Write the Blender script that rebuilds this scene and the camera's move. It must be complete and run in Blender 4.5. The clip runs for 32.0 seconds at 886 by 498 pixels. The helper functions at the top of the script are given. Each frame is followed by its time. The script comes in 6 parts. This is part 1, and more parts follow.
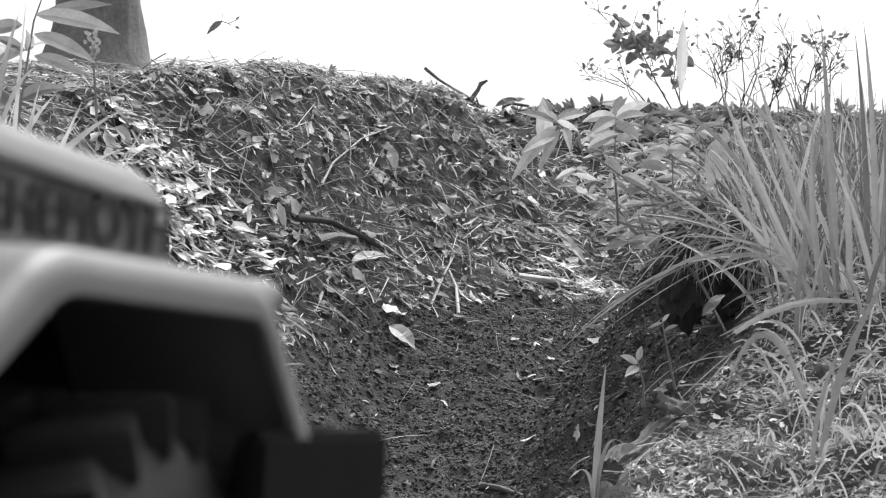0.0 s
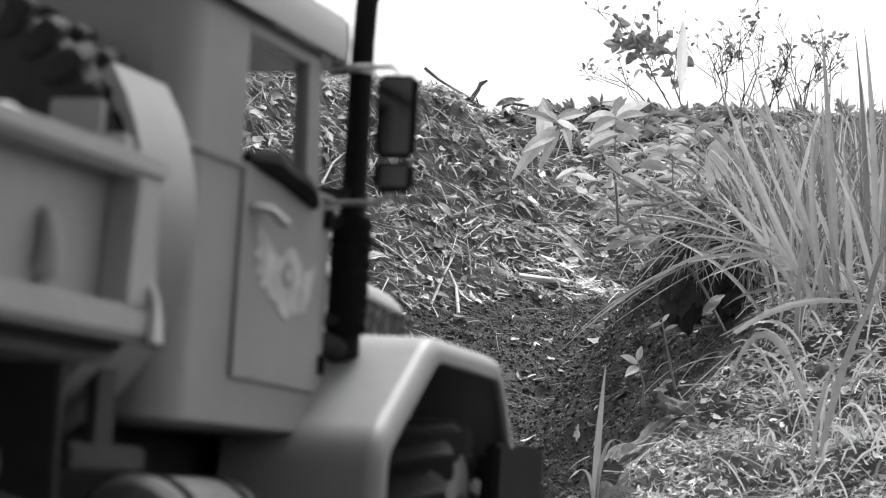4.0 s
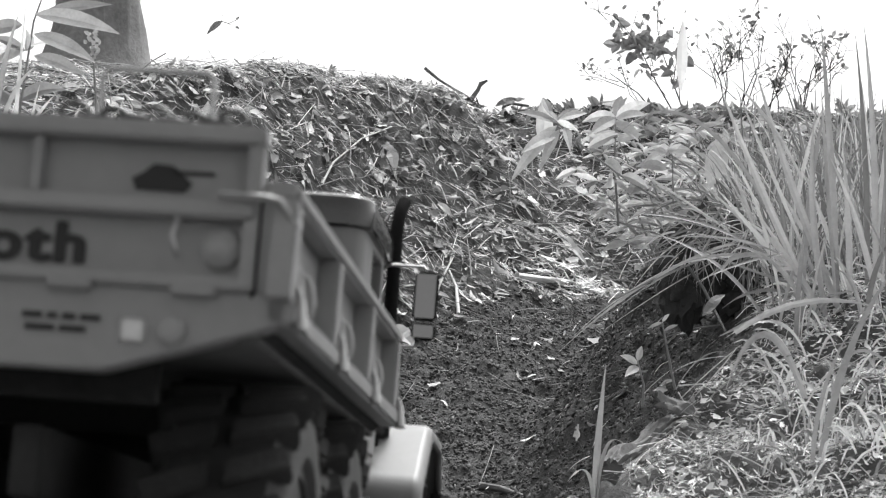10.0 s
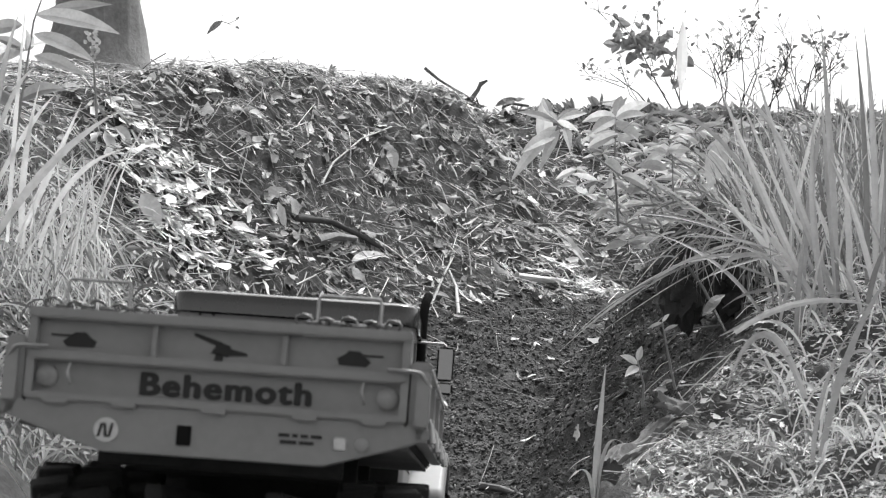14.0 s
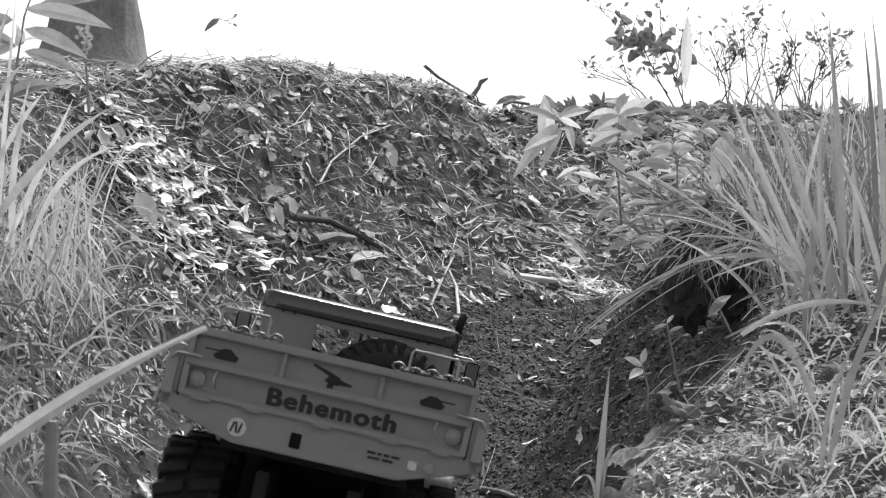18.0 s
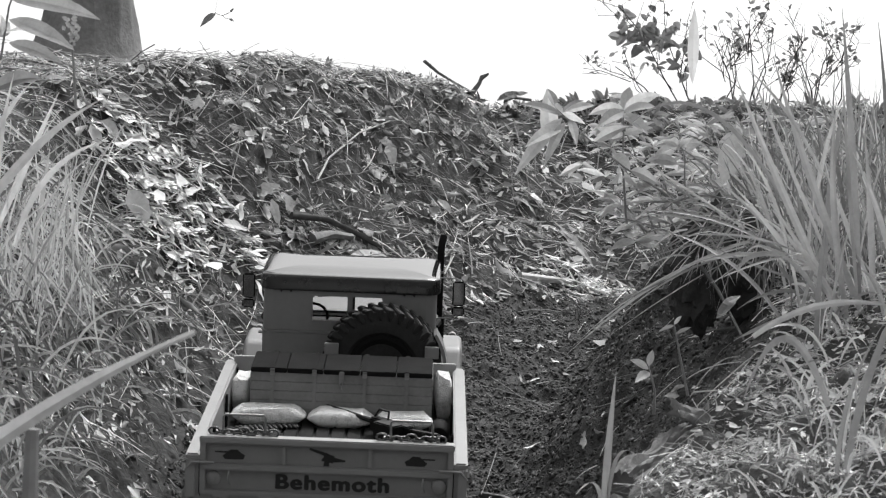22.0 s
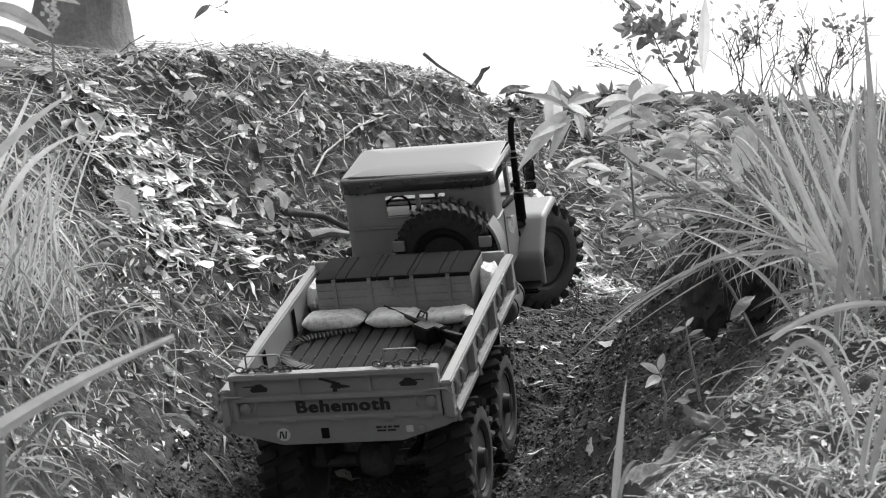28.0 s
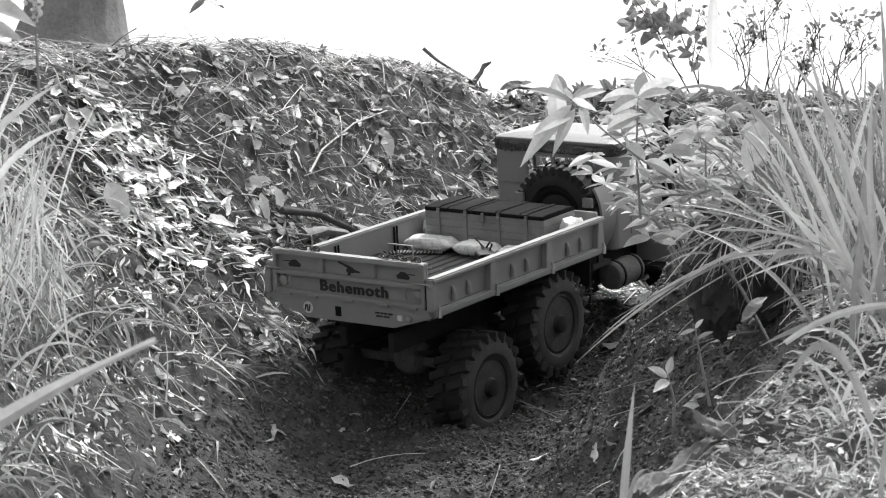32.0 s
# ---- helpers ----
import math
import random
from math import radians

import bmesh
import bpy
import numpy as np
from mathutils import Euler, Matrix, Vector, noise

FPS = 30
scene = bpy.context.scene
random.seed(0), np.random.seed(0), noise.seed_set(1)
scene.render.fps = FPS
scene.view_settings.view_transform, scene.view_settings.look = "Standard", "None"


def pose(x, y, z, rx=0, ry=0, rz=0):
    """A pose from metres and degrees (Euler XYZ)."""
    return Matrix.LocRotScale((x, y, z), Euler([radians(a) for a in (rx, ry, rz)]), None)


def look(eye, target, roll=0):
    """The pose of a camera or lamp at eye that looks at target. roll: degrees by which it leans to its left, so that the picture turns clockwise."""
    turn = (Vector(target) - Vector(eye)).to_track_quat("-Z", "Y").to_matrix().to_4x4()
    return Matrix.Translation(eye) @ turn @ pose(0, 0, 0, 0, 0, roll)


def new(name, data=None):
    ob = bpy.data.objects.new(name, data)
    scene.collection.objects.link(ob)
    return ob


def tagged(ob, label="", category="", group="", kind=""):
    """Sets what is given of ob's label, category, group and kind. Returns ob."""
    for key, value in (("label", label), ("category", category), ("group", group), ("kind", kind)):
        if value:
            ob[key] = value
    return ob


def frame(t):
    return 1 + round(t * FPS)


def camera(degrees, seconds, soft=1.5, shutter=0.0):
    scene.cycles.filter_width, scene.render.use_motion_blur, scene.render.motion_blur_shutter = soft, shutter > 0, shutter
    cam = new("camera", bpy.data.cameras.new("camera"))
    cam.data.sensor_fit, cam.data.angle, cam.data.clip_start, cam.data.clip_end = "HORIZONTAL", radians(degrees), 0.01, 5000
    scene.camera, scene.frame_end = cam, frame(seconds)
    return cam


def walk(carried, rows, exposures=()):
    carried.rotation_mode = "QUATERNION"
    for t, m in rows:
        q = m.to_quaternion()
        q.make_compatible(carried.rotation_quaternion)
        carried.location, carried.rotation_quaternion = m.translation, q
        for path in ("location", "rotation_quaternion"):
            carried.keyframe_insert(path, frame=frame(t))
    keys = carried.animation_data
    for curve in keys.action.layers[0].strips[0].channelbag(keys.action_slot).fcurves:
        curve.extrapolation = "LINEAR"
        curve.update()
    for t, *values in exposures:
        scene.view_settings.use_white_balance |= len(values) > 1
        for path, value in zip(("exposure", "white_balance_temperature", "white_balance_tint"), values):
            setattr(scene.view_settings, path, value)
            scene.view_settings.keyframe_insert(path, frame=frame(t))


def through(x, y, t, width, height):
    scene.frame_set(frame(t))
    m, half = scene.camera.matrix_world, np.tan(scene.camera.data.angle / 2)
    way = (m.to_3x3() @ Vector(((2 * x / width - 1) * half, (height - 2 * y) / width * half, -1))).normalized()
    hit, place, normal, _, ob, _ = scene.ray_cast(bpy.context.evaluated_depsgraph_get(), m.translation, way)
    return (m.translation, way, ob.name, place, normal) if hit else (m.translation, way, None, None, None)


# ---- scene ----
# camera: a long lens close to the ground, creeping forward in the second half
cam = camera(21.87, 32.0, soft=1.1)
cam.data.dof.use_dof = True
cam.data.dof.focus_distance = 2.75
cam.data.dof.aperture_fstop = 31.0
walk(cam, [(0.0, pose(0, 0, 0.30, 90, 0, 0)), (14.5, pose(0, 0, 0.30, 90, 0, 0)),
           (15.8, pose(0, 0.002, 0.30, 90, 0, 0)), (16.6, pose(0, 0.016, 0.30, 90, 0, 0)),
           (24.0, pose(0, 0.152, 0.30, 89.945, 0, 0)), (32.0, pose(0, 0.30, 0.30, 89.89, 0, 0))],
     exposures=[(0.0, 0.89), (2.0, 1.04), (6.0, 1.09), (8.0, 1.04), (11.0, 1.19), (17.0, 1.04), (22.0, 0.79), (25.0, 0.79), (28.0, 1.04), (30.0, 1.21), (32.0, 1.29)])

# sky and sun: bright thin overcast, light mostly from above and beyond the bank
world = bpy.data.worlds.new("sky")
scene.world = world
world.use_nodes = True
wn = world.node_tree
sky = wn.nodes.new("ShaderNodeTexSky")
sky.sky_type, sky.sun_disc = "NISHITA", False
sky.sun_elevation, sky.sun_rotation = radians(58), radians(26)
sky.dust_density = 4.0
grey = wn.nodes.new("ShaderNodeRGBToBW")
back = wn.nodes["Background"]
wn.links.new(sky.outputs[0], grey.inputs[0])
wn.links.new(grey.outputs[0], back.inputs[0])
back.inputs[1].default_value = 0.15
sun = new("sun", bpy.data.lights.new("sun", "SUN"))
sun.data.energy, sun.data.angle = 1.5, radians(16)
sun.matrix_world = look((0.30, 0.62, 1.10), (0, 0, 0))

# ---- materials ----
def surface(name, base, rough=0.6, spread=0.3, scale=60.0, bump=0.2, metal=0.0, island=0.0, obj=0.0, fine=6.0,
            spec=0.5, through=0.0):
    """Grey surface with two scales of mottling, relief, and tone that varies from piece to piece."""
    m = bpy.data.materials.new(name)
    m.use_nodes = True
    n, l = m.node_tree.nodes, m.node_tree.links
    b = n["Principled BSDF"]
    b.inputs["Roughness"].default_value, b.inputs["Metallic"].default_value = rough, metal
    b.inputs["Specular IOR Level"].default_value = spec
    co = n.new("ShaderNodeTexCoord")
    def tex(s, d):
        t = n.new("ShaderNodeTexNoise")
        t.inputs["Scale"].default_value, t.inputs["Detail"].default_value = s, d
        l.new(co.outputs["Object"], t.inputs["Vector"])
        return t.outputs["Fac"]
    def op(kind, a, v):
        o = n.new("ShaderNodeMath")
        o.operation = kind
        for k, w in enumerate((a, v)):
            if isinstance(w, (int, float)):
                o.inputs[k].default_value = w
            else:
                l.new(w, o.inputs[k])
        return o.outputs[0]
    big, small = tex(scale, 3.0), tex(scale * fine, 4.0)
    mix = op("ADD", op("MULTIPLY", big, 0.6), op("MULTIPLY", small, 0.4))
    mix = op("MULTIPLY", op("SUBTRACT", mix, 0.5), 4.0 * spread)
    gain = op("ADD", mix, 1.0)
    if island:
        g = n.new("ShaderNodeNewGeometry")
        r = op("POWER", g.outputs["Random Per Island"], 2.0)
        gain = op("MULTIPLY", gain, op("ADD", op("MULTIPLY", r, 2.6 * island), 1.0 - island))
    if obj:
        g = n.new("ShaderNodeObjectInfo")
        gain = op("MULTIPLY", gain, op("ADD", op("MULTIPLY", g.outputs["Random"], 2.0 * obj), 1.0 - obj))
    tone = op("MINIMUM", op("MAXIMUM", op("MULTIPLY", gain, base), 0.004), 0.85)
    c = n.new("ShaderNodeCombineColor")
    for k in range(3):
        l.new(tone, c.inputs[k])
    l.new(c.outputs[0], b.inputs["Base Color"])
    if bump:
        u = n.new("ShaderNodeBump")
        u.inputs["Strength"].default_value, u.inputs["Distance"].default_value = bump, 0.002
        l.new(small, u.inputs["Height"])
        l.new(u.outputs[0], b.inputs["Normal"])
    if through:
        t = n.new("ShaderNodeBsdfTranslucent")
        l.new(c.outputs[0], t.inputs[0])
        x = n.new("ShaderNodeMixShader")
        x.inputs[0].default_value = through
        l.new(b.outputs[0], x.inputs[1])
        l.new(t.outputs[0], x.inputs[2])
        l.new(x.outputs[0], n["Material Output"].inputs[0])
    return m


SOIL = surface("soil", 0.063, 0.95, 0.75, 24, 1.0, fine=9, spec=0.2)
CRUMB = surface("soil_crumb", 0.100, 0.95, 0.3, 90, 0.0, island=0.45, spec=0.2)
LITTER = surface("dry_leaf", 0.42, 0.6, 0.4, 60, 0.3, island=0.75, through=0.2)
TRODDEN = surface("trodden_leaf", 0.085, 0.8, 0.3, 60, 0.2, island=0.3)
# Near-white leaf: patches of sun on the slope are put into its colour.
PALELEAF = surface("sunfleck_leaf", 0.85, 0.5, 0.2, 50, 0.2, island=0.3, through=0.2)
MOSS = surface("crumbled_leaf", 0.80, 0.6, 0.3, 60, 0.2, island=0.5, through=0.15)
# Dark copy of the litter leaf: the crest's backlit silhouette is in its colour.
CRESTLEAF = surface("silhouette_leaf", 0.12, 0.7, 0.35, 60, 0.2, island=0.4)
WEED = surface("weed_leaf", 0.36, 0.45, 0.2, 50, 0.2, island=0.4, through=0.3)
STRAW = surface("dry_straw", 0.40, 0.6, 0.3, 60, 0.1, island=0.6, through=0.15)
BANKGRASS = surface("bank_grass", 0.44, 0.7, 0.3, 60, 0.1, island=0.6, through=0.15)
HAY = surface("bright_straw", 0.85, 0.6, 0.25, 60, 0.1, island=0.7, through=0.2)
# Paler copy of the blade: sun on the left-hand grass is put into colour.
PALEBLADE = surface("sunlit_grass_blade", 0.58, 0.55, 0.25, 30, 0.1, obj=0.4, through=0.36)
BLADE = surface("grass_blade", 0.37, 0.5, 0.25, 30, 0.1, obj=0.45, through=0.36)
GREEN = surface("green_leaf", 0.50, 0.6, 0.25, 60, 0.2, obj=0.35, through=0.52)
DARKLEAF = surface("shrub_leaf", 0.30, 0.5, 0.3, 40, 0.2, island=0.4, through=0.45)
TRUNK = surface("trunk_bark", 0.20, 0.9, 0.5, 16, 1.0, fine=7)
BARK = surface("bark", 0.07, 0.9, 0.45, 18, 0.9, fine=7)
WOOD = surface("weathered_wood", 0.17, 0.85, 0.4, 30, 0.6, obj=0.3)
CLEARLEAF = surface("thin_pale_leaf", 0.84, 0.6, 0.2, 30, 0.2, through=0.75)
ROUNDLEAF = surface("thin_round_leaf", 0.50, 0.6, 0.3, 30, 0.3, through=0.45)
PALE = surface("pale_dry_leaf", 0.55, 0.6, 0.2, 30, 0.2, through=0.2)
# Dark for roots and twigs; on the stump lumps it paints a hollow's shade.
ROOT = surface("dark_root_and_hollow", 0.045, 0.9, 0.4, 40, 0.6)

PAINT = surface("truck_paint", 0.172, 0.5, 0.10, 25, 0.05, spec=0.5)
BEDPAINT = surface("bed_paint", 0.235, 0.45, 0.12, 30, 0.08)
ROOF = surface("roof_paint", 0.022, 0.06, 0.15, 30, 0.0)
ROOF.node_tree.nodes["Principled BSDF"].inputs["IOR"].default_value = 1.65
BLACK = surface("black_plastic", 0.010, 0.75, 0.3, 60, 0.1, spec=0.08)
CHASSIS = surface("chassis_black", 0.026, 0.75, 0.4, 60, 0.2, spec=0.25)
# Walls paler than the tread: dust, plus light on them put into the colour.
DUSTY = surface("dusty_lit_tyre_wall", 0.055, 0.85, 0.4, 50, 0.3)
LUG = surface("tread_lug", 0.022, 0.85, 0.5, 70, 0.3, obj=0.25)
RUBBER = surface("tyre_rubber", 0.022, 0.8, 0.4, 50, 0.3, spec=0.25)
MUDDY = surface("dusty_rubber", 0.11, 0.9, 0.5, 40, 0.3)
RIM = surface("dark_rim", 0.020, 0.6, 0.3, 50, 0.1, spec=0.3)
STEEL = surface("bright_steel", 0.34, 0.35, 0.15, 80, 0.05, metal=0.9)
CHAIN = surface("chain_steel", 0.10, 0.4, 0.3, 90, 0.1, metal=0.8)
CRATE = surface("crate_wood", 0.20, 0.6, 0.25, 35, 0.25, fine=9)
LID = surface("crate_lid", 0.014, 0.6, 0.4, 40, 0.10, spec=0.12)
LID.node_tree.nodes["Principled BSDF"].inputs["IOR"].default_value = 1.15
PLANK = surface("plank_wood", 0.030, 0.95, 0.3, 40, 0.2, obj=0.15, spec=0.1)
SACK = surface("sack_cloth", 0.84, 0.9, 0.55, 160, 1.0, fine=5, obj=0.1)
INK = surface("lettering", 0.012, 0.6, 0.2, 60, 0.0)
EMBLEM = surface("worn_emblem", 0.33, 0.6, 0.6, 120, 0.0)
DECAL = surface("pale_decal", 0.55, 0.5, 0.2, 90, 0.0)
GUN = surface("gun_metal", 0.012, 0.35, 0.3, 80, 0.1, metal=0.4)
BRASS = surface("cartridge_brass", 0.04, 0.6, 0.3, 90, 0.1, metal=0.3)
LENS = surface("lamp_lens", 0.25, 0.2, 0.2, 80, 0.05)
MIRROR = surface("mirror_glass", 0.20, 0.08, 0.05, 40, 0.0, metal=1.0)

GLASS = bpy.data.materials.new("window_glass")
GLASS.use_nodes = True
gb = GLASS.node_tree.nodes["Principled BSDF"]
gb.inputs["Transmission Weight"].default_value, gb.inputs["Roughness"].default_value = 1.0, 0.02
gb.inputs["IOR"].default_value = 1.15


# ---- mesh tools ----
def mesh_of(name, bm, mat, smooth=40):
    me = bpy.data.meshes.new(name)
    bm.to_mesh(me)
    bm.free()
    for m in (mat if isinstance(mat, (list, tuple)) else [mat]):
        me.materials.append(m)
    if smooth:
        me.shade_smooth()
        me.set_sharp_from_angle(angle=radians(smooth))
    return me


def part(name, bm, mat, parent, label="", smooth=40):
    ob = new(name, mesh_of(name, bm, mat, smooth))
    ob.parent = parent
    return tagged(ob, label)


def thing(name, bm, mat, label, category, group="", kind="", smooth=40):
    return tagged(new(name, mesh_of(name, bm, mat, smooth)), label, category, group, kind)


def group_of(name, label, category, at=None, group=""):
    ob = new(name)
    ob.empty_display_size = 0.02
    if at is not None:
        ob.matrix_world = at
    return tagged(ob, label, category, group)


def box(bm, lo, hi, bevel=0.0, turn=None, seg=2):
    """A box between two corners, with rounded edges."""
    lo, hi = Vector(lo), Vector(hi)
    r = bmesh.ops.create_cube(bm, size=1.0)
    vs = r["verts"]
    m = Matrix.Translation((lo + hi) / 2) @ (turn or Matrix()) @ Matrix.Diagonal((*(hi - lo), 1))
    bmesh.ops.transform(bm, matrix=m, verts=vs)
    if bevel:
        es = {e for v in vs for e in v.link_edges}
        bmesh.ops.bevel(bm, geom=list(es), offset=bevel, segments=seg, affect="EDGES", clamp_overlap=True)
    return bm


def prism(bm, pts, axis, a, b, bevel=0.0):
    """A polygon of (first, second) coordinates drawn out along an axis from a to b."""
    def put(p, w):
        return {"x": (w, p[0], p[1]), "y": (p[0], w, p[1]), "z": (p[0], p[1], w)}[axis]
    lo = [bm.verts.new(put(p, a)) for p in pts]
    hi = [bm.verts.new(put(p, b)) for p in pts]
    fs = [bm.faces.new(lo), bm.faces.new(hi)]
    n = len(pts)
    for k in range(n):
        fs.append(bm.faces.new((lo[k], lo[(k + 1) % n], hi[(k + 1) % n], hi[k])))
    bmesh.ops.recalc_face_normals(bm, faces=fs)
    if bevel:
        es = {e for f in fs for e in f.edges}
        bmesh.ops.bevel(bm, geom=list(es), offset=bevel, segments=2, affect="EDGES", clamp_overlap=True)
    return bm


def tube(bm, pts, r, seg=8, closed=False):
    """A round tube along points; r may be a list."""
    pts = [Vector(p) for p in pts]
    n = len(pts)
    rs = r if isinstance(r, (list, tuple)) else [r] * n
    rings, side = [], None
    for k, p in enumerate(pts):
        q0 = pts[(k - 1) % n] if closed or k > 0 else p
        q1 = pts[(k + 1) % n] if closed or k < n - 1 else p
        d = (q1 - q0).normalized()
        if side is None:
            side = d.orthogonal().normalized()
        side = (side - d * side.dot(d)).normalized()
        up = d.cross(side)
        rings.append([bm.verts.new(p + (side * math.cos(2 * math.pi * j / seg) + up * math.sin(2 * math.pi * j / seg)) * rs[k])
                      for j in range(seg)])
    for k in range(n if closed else n - 1):
        a, b = rings[k], rings[(k + 1) % n]
        for j in range(seg):
            bm.faces.new((a[j], a[(j + 1) % seg], b[(j + 1) % seg], b[j]))
    if not closed:
        bm.faces.new(rings[0][::-1])
        bm.faces.new(rings[-1])
    return bm


def lathe(bm, rings, axis_y=True, seg=32, at=(0, 0, 0)):
    """Rings of (along, radius) turned about the x axis."""
    loops = [[bm.verts.new(Vector(at) + Vector((a, r * math.cos(2 * math.pi * j / seg), r * math.sin(2 * math.pi * j / seg))))
              for j in range(seg)] for a, r in rings]
    for p, q in zip(loops, loops[1:]):
        for j in range(seg):
            bm.faces.new((p[j], p[(j + 1) % seg], q[(j + 1) % seg], q[j]))
    bm.faces.new(loops[0][::-1])
    bm.faces.new(loops[-1])
    return bm


def lines(text, size, mat, parent, m, name="lettering", label="", stretch=1.0, bold=0.0, gap=1.0):
    """Flat lettering as a mesh under its thing; bold: how far the strokes are spread."""
    cu = bpy.data.curves.new(name, "FONT")
    cu.body, cu.size, cu.extrude, cu.align_x, cu.space_character = text, size, 0.0002, "CENTER", gap
    tmp = new(name, cu)
    dg = bpy.context.evaluated_depsgraph_get()
    one = bpy.data.meshes.new_from_object(tmp.evaluated_get(dg))
    bpy.data.objects.remove(tmp)
    bm = bmesh.new()
    for k, (dx, dy) in enumerate(((0, 0), (1, 0), (-1, 0), (0, 0.7), (0, -0.7), (0.7, 0.5), (-0.7, 0.5), (0.7, -0.5), (-0.7, -0.5))):
        one.transform(Matrix.Translation((dx * bold, dy * bold, 0.00002 * k)))
        bm.from_mesh(one)
        one.transform(Matrix.Translation((-dx * bold, -dy * bold, -0.00002 * k)))
    me = bpy.data.meshes.new(name)
    bm.to_mesh(me)
    bm.free()
    me.materials.clear()
    me.materials.append(mat)
    me.transform(m @ Matrix.Diagonal((stretch, 1, 1, 1)))
    ob = new(name, me)
    ob.parent = parent
    return tagged(ob, label)

# ---- the ground: a rutted gully between two banks, and a littered slope behind it ----
def ease(y, ys, zs):
    return np.interp(y, ys, zs)


def middle(y):
    return ease(y, [-0.6, 0.0, 0.4, 0.8, 1.3, 2.2, 2.6, 2.9, 3.1, 3.4, 3.7], [-0.42, -0.36, -0.25, -0.17, -0.13, -0.11, -0.08, -0.02, 0.06, 0.22, 0.45])


def rut(y):
    return ease(y, [-0.6, 0.1, 0.4, 0.7, 0.95, 1.1, 1.3, 1.5, 1.75, 2.0, 2.2, 2.35, 2.5, 2.7, 2.85, 3.0, 3.2, 3.4, 4.0],
                [0.165, 0.160, 0.152, 0.126, 0.094, 0.074, 0.044, 0.020, 0.004, -0.016, -0.046, -0.030, -0.002, 0.040, 0.080, 0.112, 0.184, 0.214, 0.23]) - 0.003 - 0.006 * np.clip((y - 2.4) / 0.5, 0, 1)


def smooth_max(a, b, k=0.03):
    return np.logaddexp(a / k, b / k) * k


def ground_base(x, y):
    d = x - middle(y)
    lean = ease(y, [0, 1, 1.4, 1.8, 2.0, 2.2, 2.6, 3], [0.04, 0.06, 0.09, 0.20, 0.15, 0.07, 0, 0])
    z = rut(y) - lean * np.clip(d, -0.2, 0.2) + 0.012 * np.exp(-(d / 0.045) ** 2)
    top_l = ease(y, [-0.5, 1.2, 2.0, 2.6, 3.2, 3.9], [0.17, 0.14, 0.26, 0.38, 0.50, 0.60])
    left = np.minimum(rut(y) + 1.15 * (-d - 0.15), top_l + 0.12 * (-d - 0.15))
    top_r = ease(y, [-0.5, 1.2, 1.8, 2.1, 2.3, 2.7, 3.2, 3.6], [0.10, 0.08, 0.05, 0.12, 0.20, 0.25, 0.28, 0.30])
    right = np.minimum(rut(y) + 0.95 * (d - 0.15), top_r + 0.16 * (d - 0.2))
    z = smooth_max(smooth_max(z, np.where(d < 0, left, -9), 0.012), np.where(d > 0, right, -9), 0.02)
    z = z + 0.075 * np.exp(-((x - 0.275) / 0.075) ** 2 - ((y - 2.90) / 0.15) ** 2)
    foot_y = ease(x, [-0.6, -0.3, -0.1, 0.05, 0.25, 0.5], [2.55, 2.70, 2.95, 3.20, 3.50, 3.50])
    foot_z = ease(x, [-0.6, -0.3, -0.1, 0.05, 0.25, 0.5], [0.20, 0.12, 0.11, 0.17, 0.21, 0.26])
    crest = ease(x, [-0.9, -0.50, -0.374, -0.277, -0.18, -0.023, 0.113, 0.26, 0.45, 0.76], [0.62, 0.605, 0.605, 0.617, 0.60, 0.578, 0.545, 0.545, 0.55, 0.535])
    s = np.clip((y - foot_y) / (3.95 - foot_y), -1, 1)
    hill = foot_z + (crest - foot_z) * s
    z = smooth_max(z, np.where(y > 2.2, hill, -9), 0.02)
    z = np.minimum(z, np.where(y > 1.9, 0.292 + (crest - 0.30) * np.minimum(y / 3.95, 1) * 0.985, 9.0))
    beyond = np.maximum(y - 3.97, 0)
    z = z - 0.35 * beyond / (1 + 0.6 * beyond)
    # Unseen rise behind the camera, added to cut sky light and reflections from there.
    back = 1.7 * (1 - np.exp(-np.maximum(-2.0 - y, 0) / 2.5))
    near = np.exp(-np.maximum(np.abs(x) - 1.1, 0) / 0.8) * np.exp(-np.maximum(-0.5 - y, 0) / 0.8)
    return z * near + 0.1 * (1 - near) + back


def ground_rough(x, y, z):
    p = Vector((x, y, z))
    d = abs(x - float(middle(y)))
    soft = 0.7 + 0.3 * min(1.0, max(0.0, (d - 0.05) / 0.2))
    n = noise.fractal(p * 9.0, 1.0, 2.0, 3) * 0.018 + noise.fractal(p * 45.0, 0.9, 2.1, 4) * 0.008
    if -0.45 < x < 0.52 and 2.0 < y < 3.6:
        n += 0.007 * noise.noise(p * 38.0) + 0.005 * noise.noise(p * 65.0) + 0.0030 * abs(noise.noise(p * 110.0)) + 0.0016 * noise.noise(p * 190.0)
    face = min(1.0, max(0.0, (x - float(middle(y)) - 0.13) / 0.06)) * (1.0 if 1.9 < y < 3.3 else 0.0)
    n += face * (0.012 * noise.noise(p * 17.0) + 0.007 * noise.noise(p * 41.0))
    return n * soft


def steps(stretches, far):
    """Grid lines: stretches of (from, to, spacing), then ever wider to the horizon."""
    inner = np.concatenate([np.arange(lo, hi, h) for lo, hi, h in stretches])
    s, a, b = stretches[0][2], [], []
    while s < far:
        s *= 1.45
        a.append(inner[0] - s)
        b.append(inner[-1] + s)
    return np.array(a[::-1] + list(inner) + b)


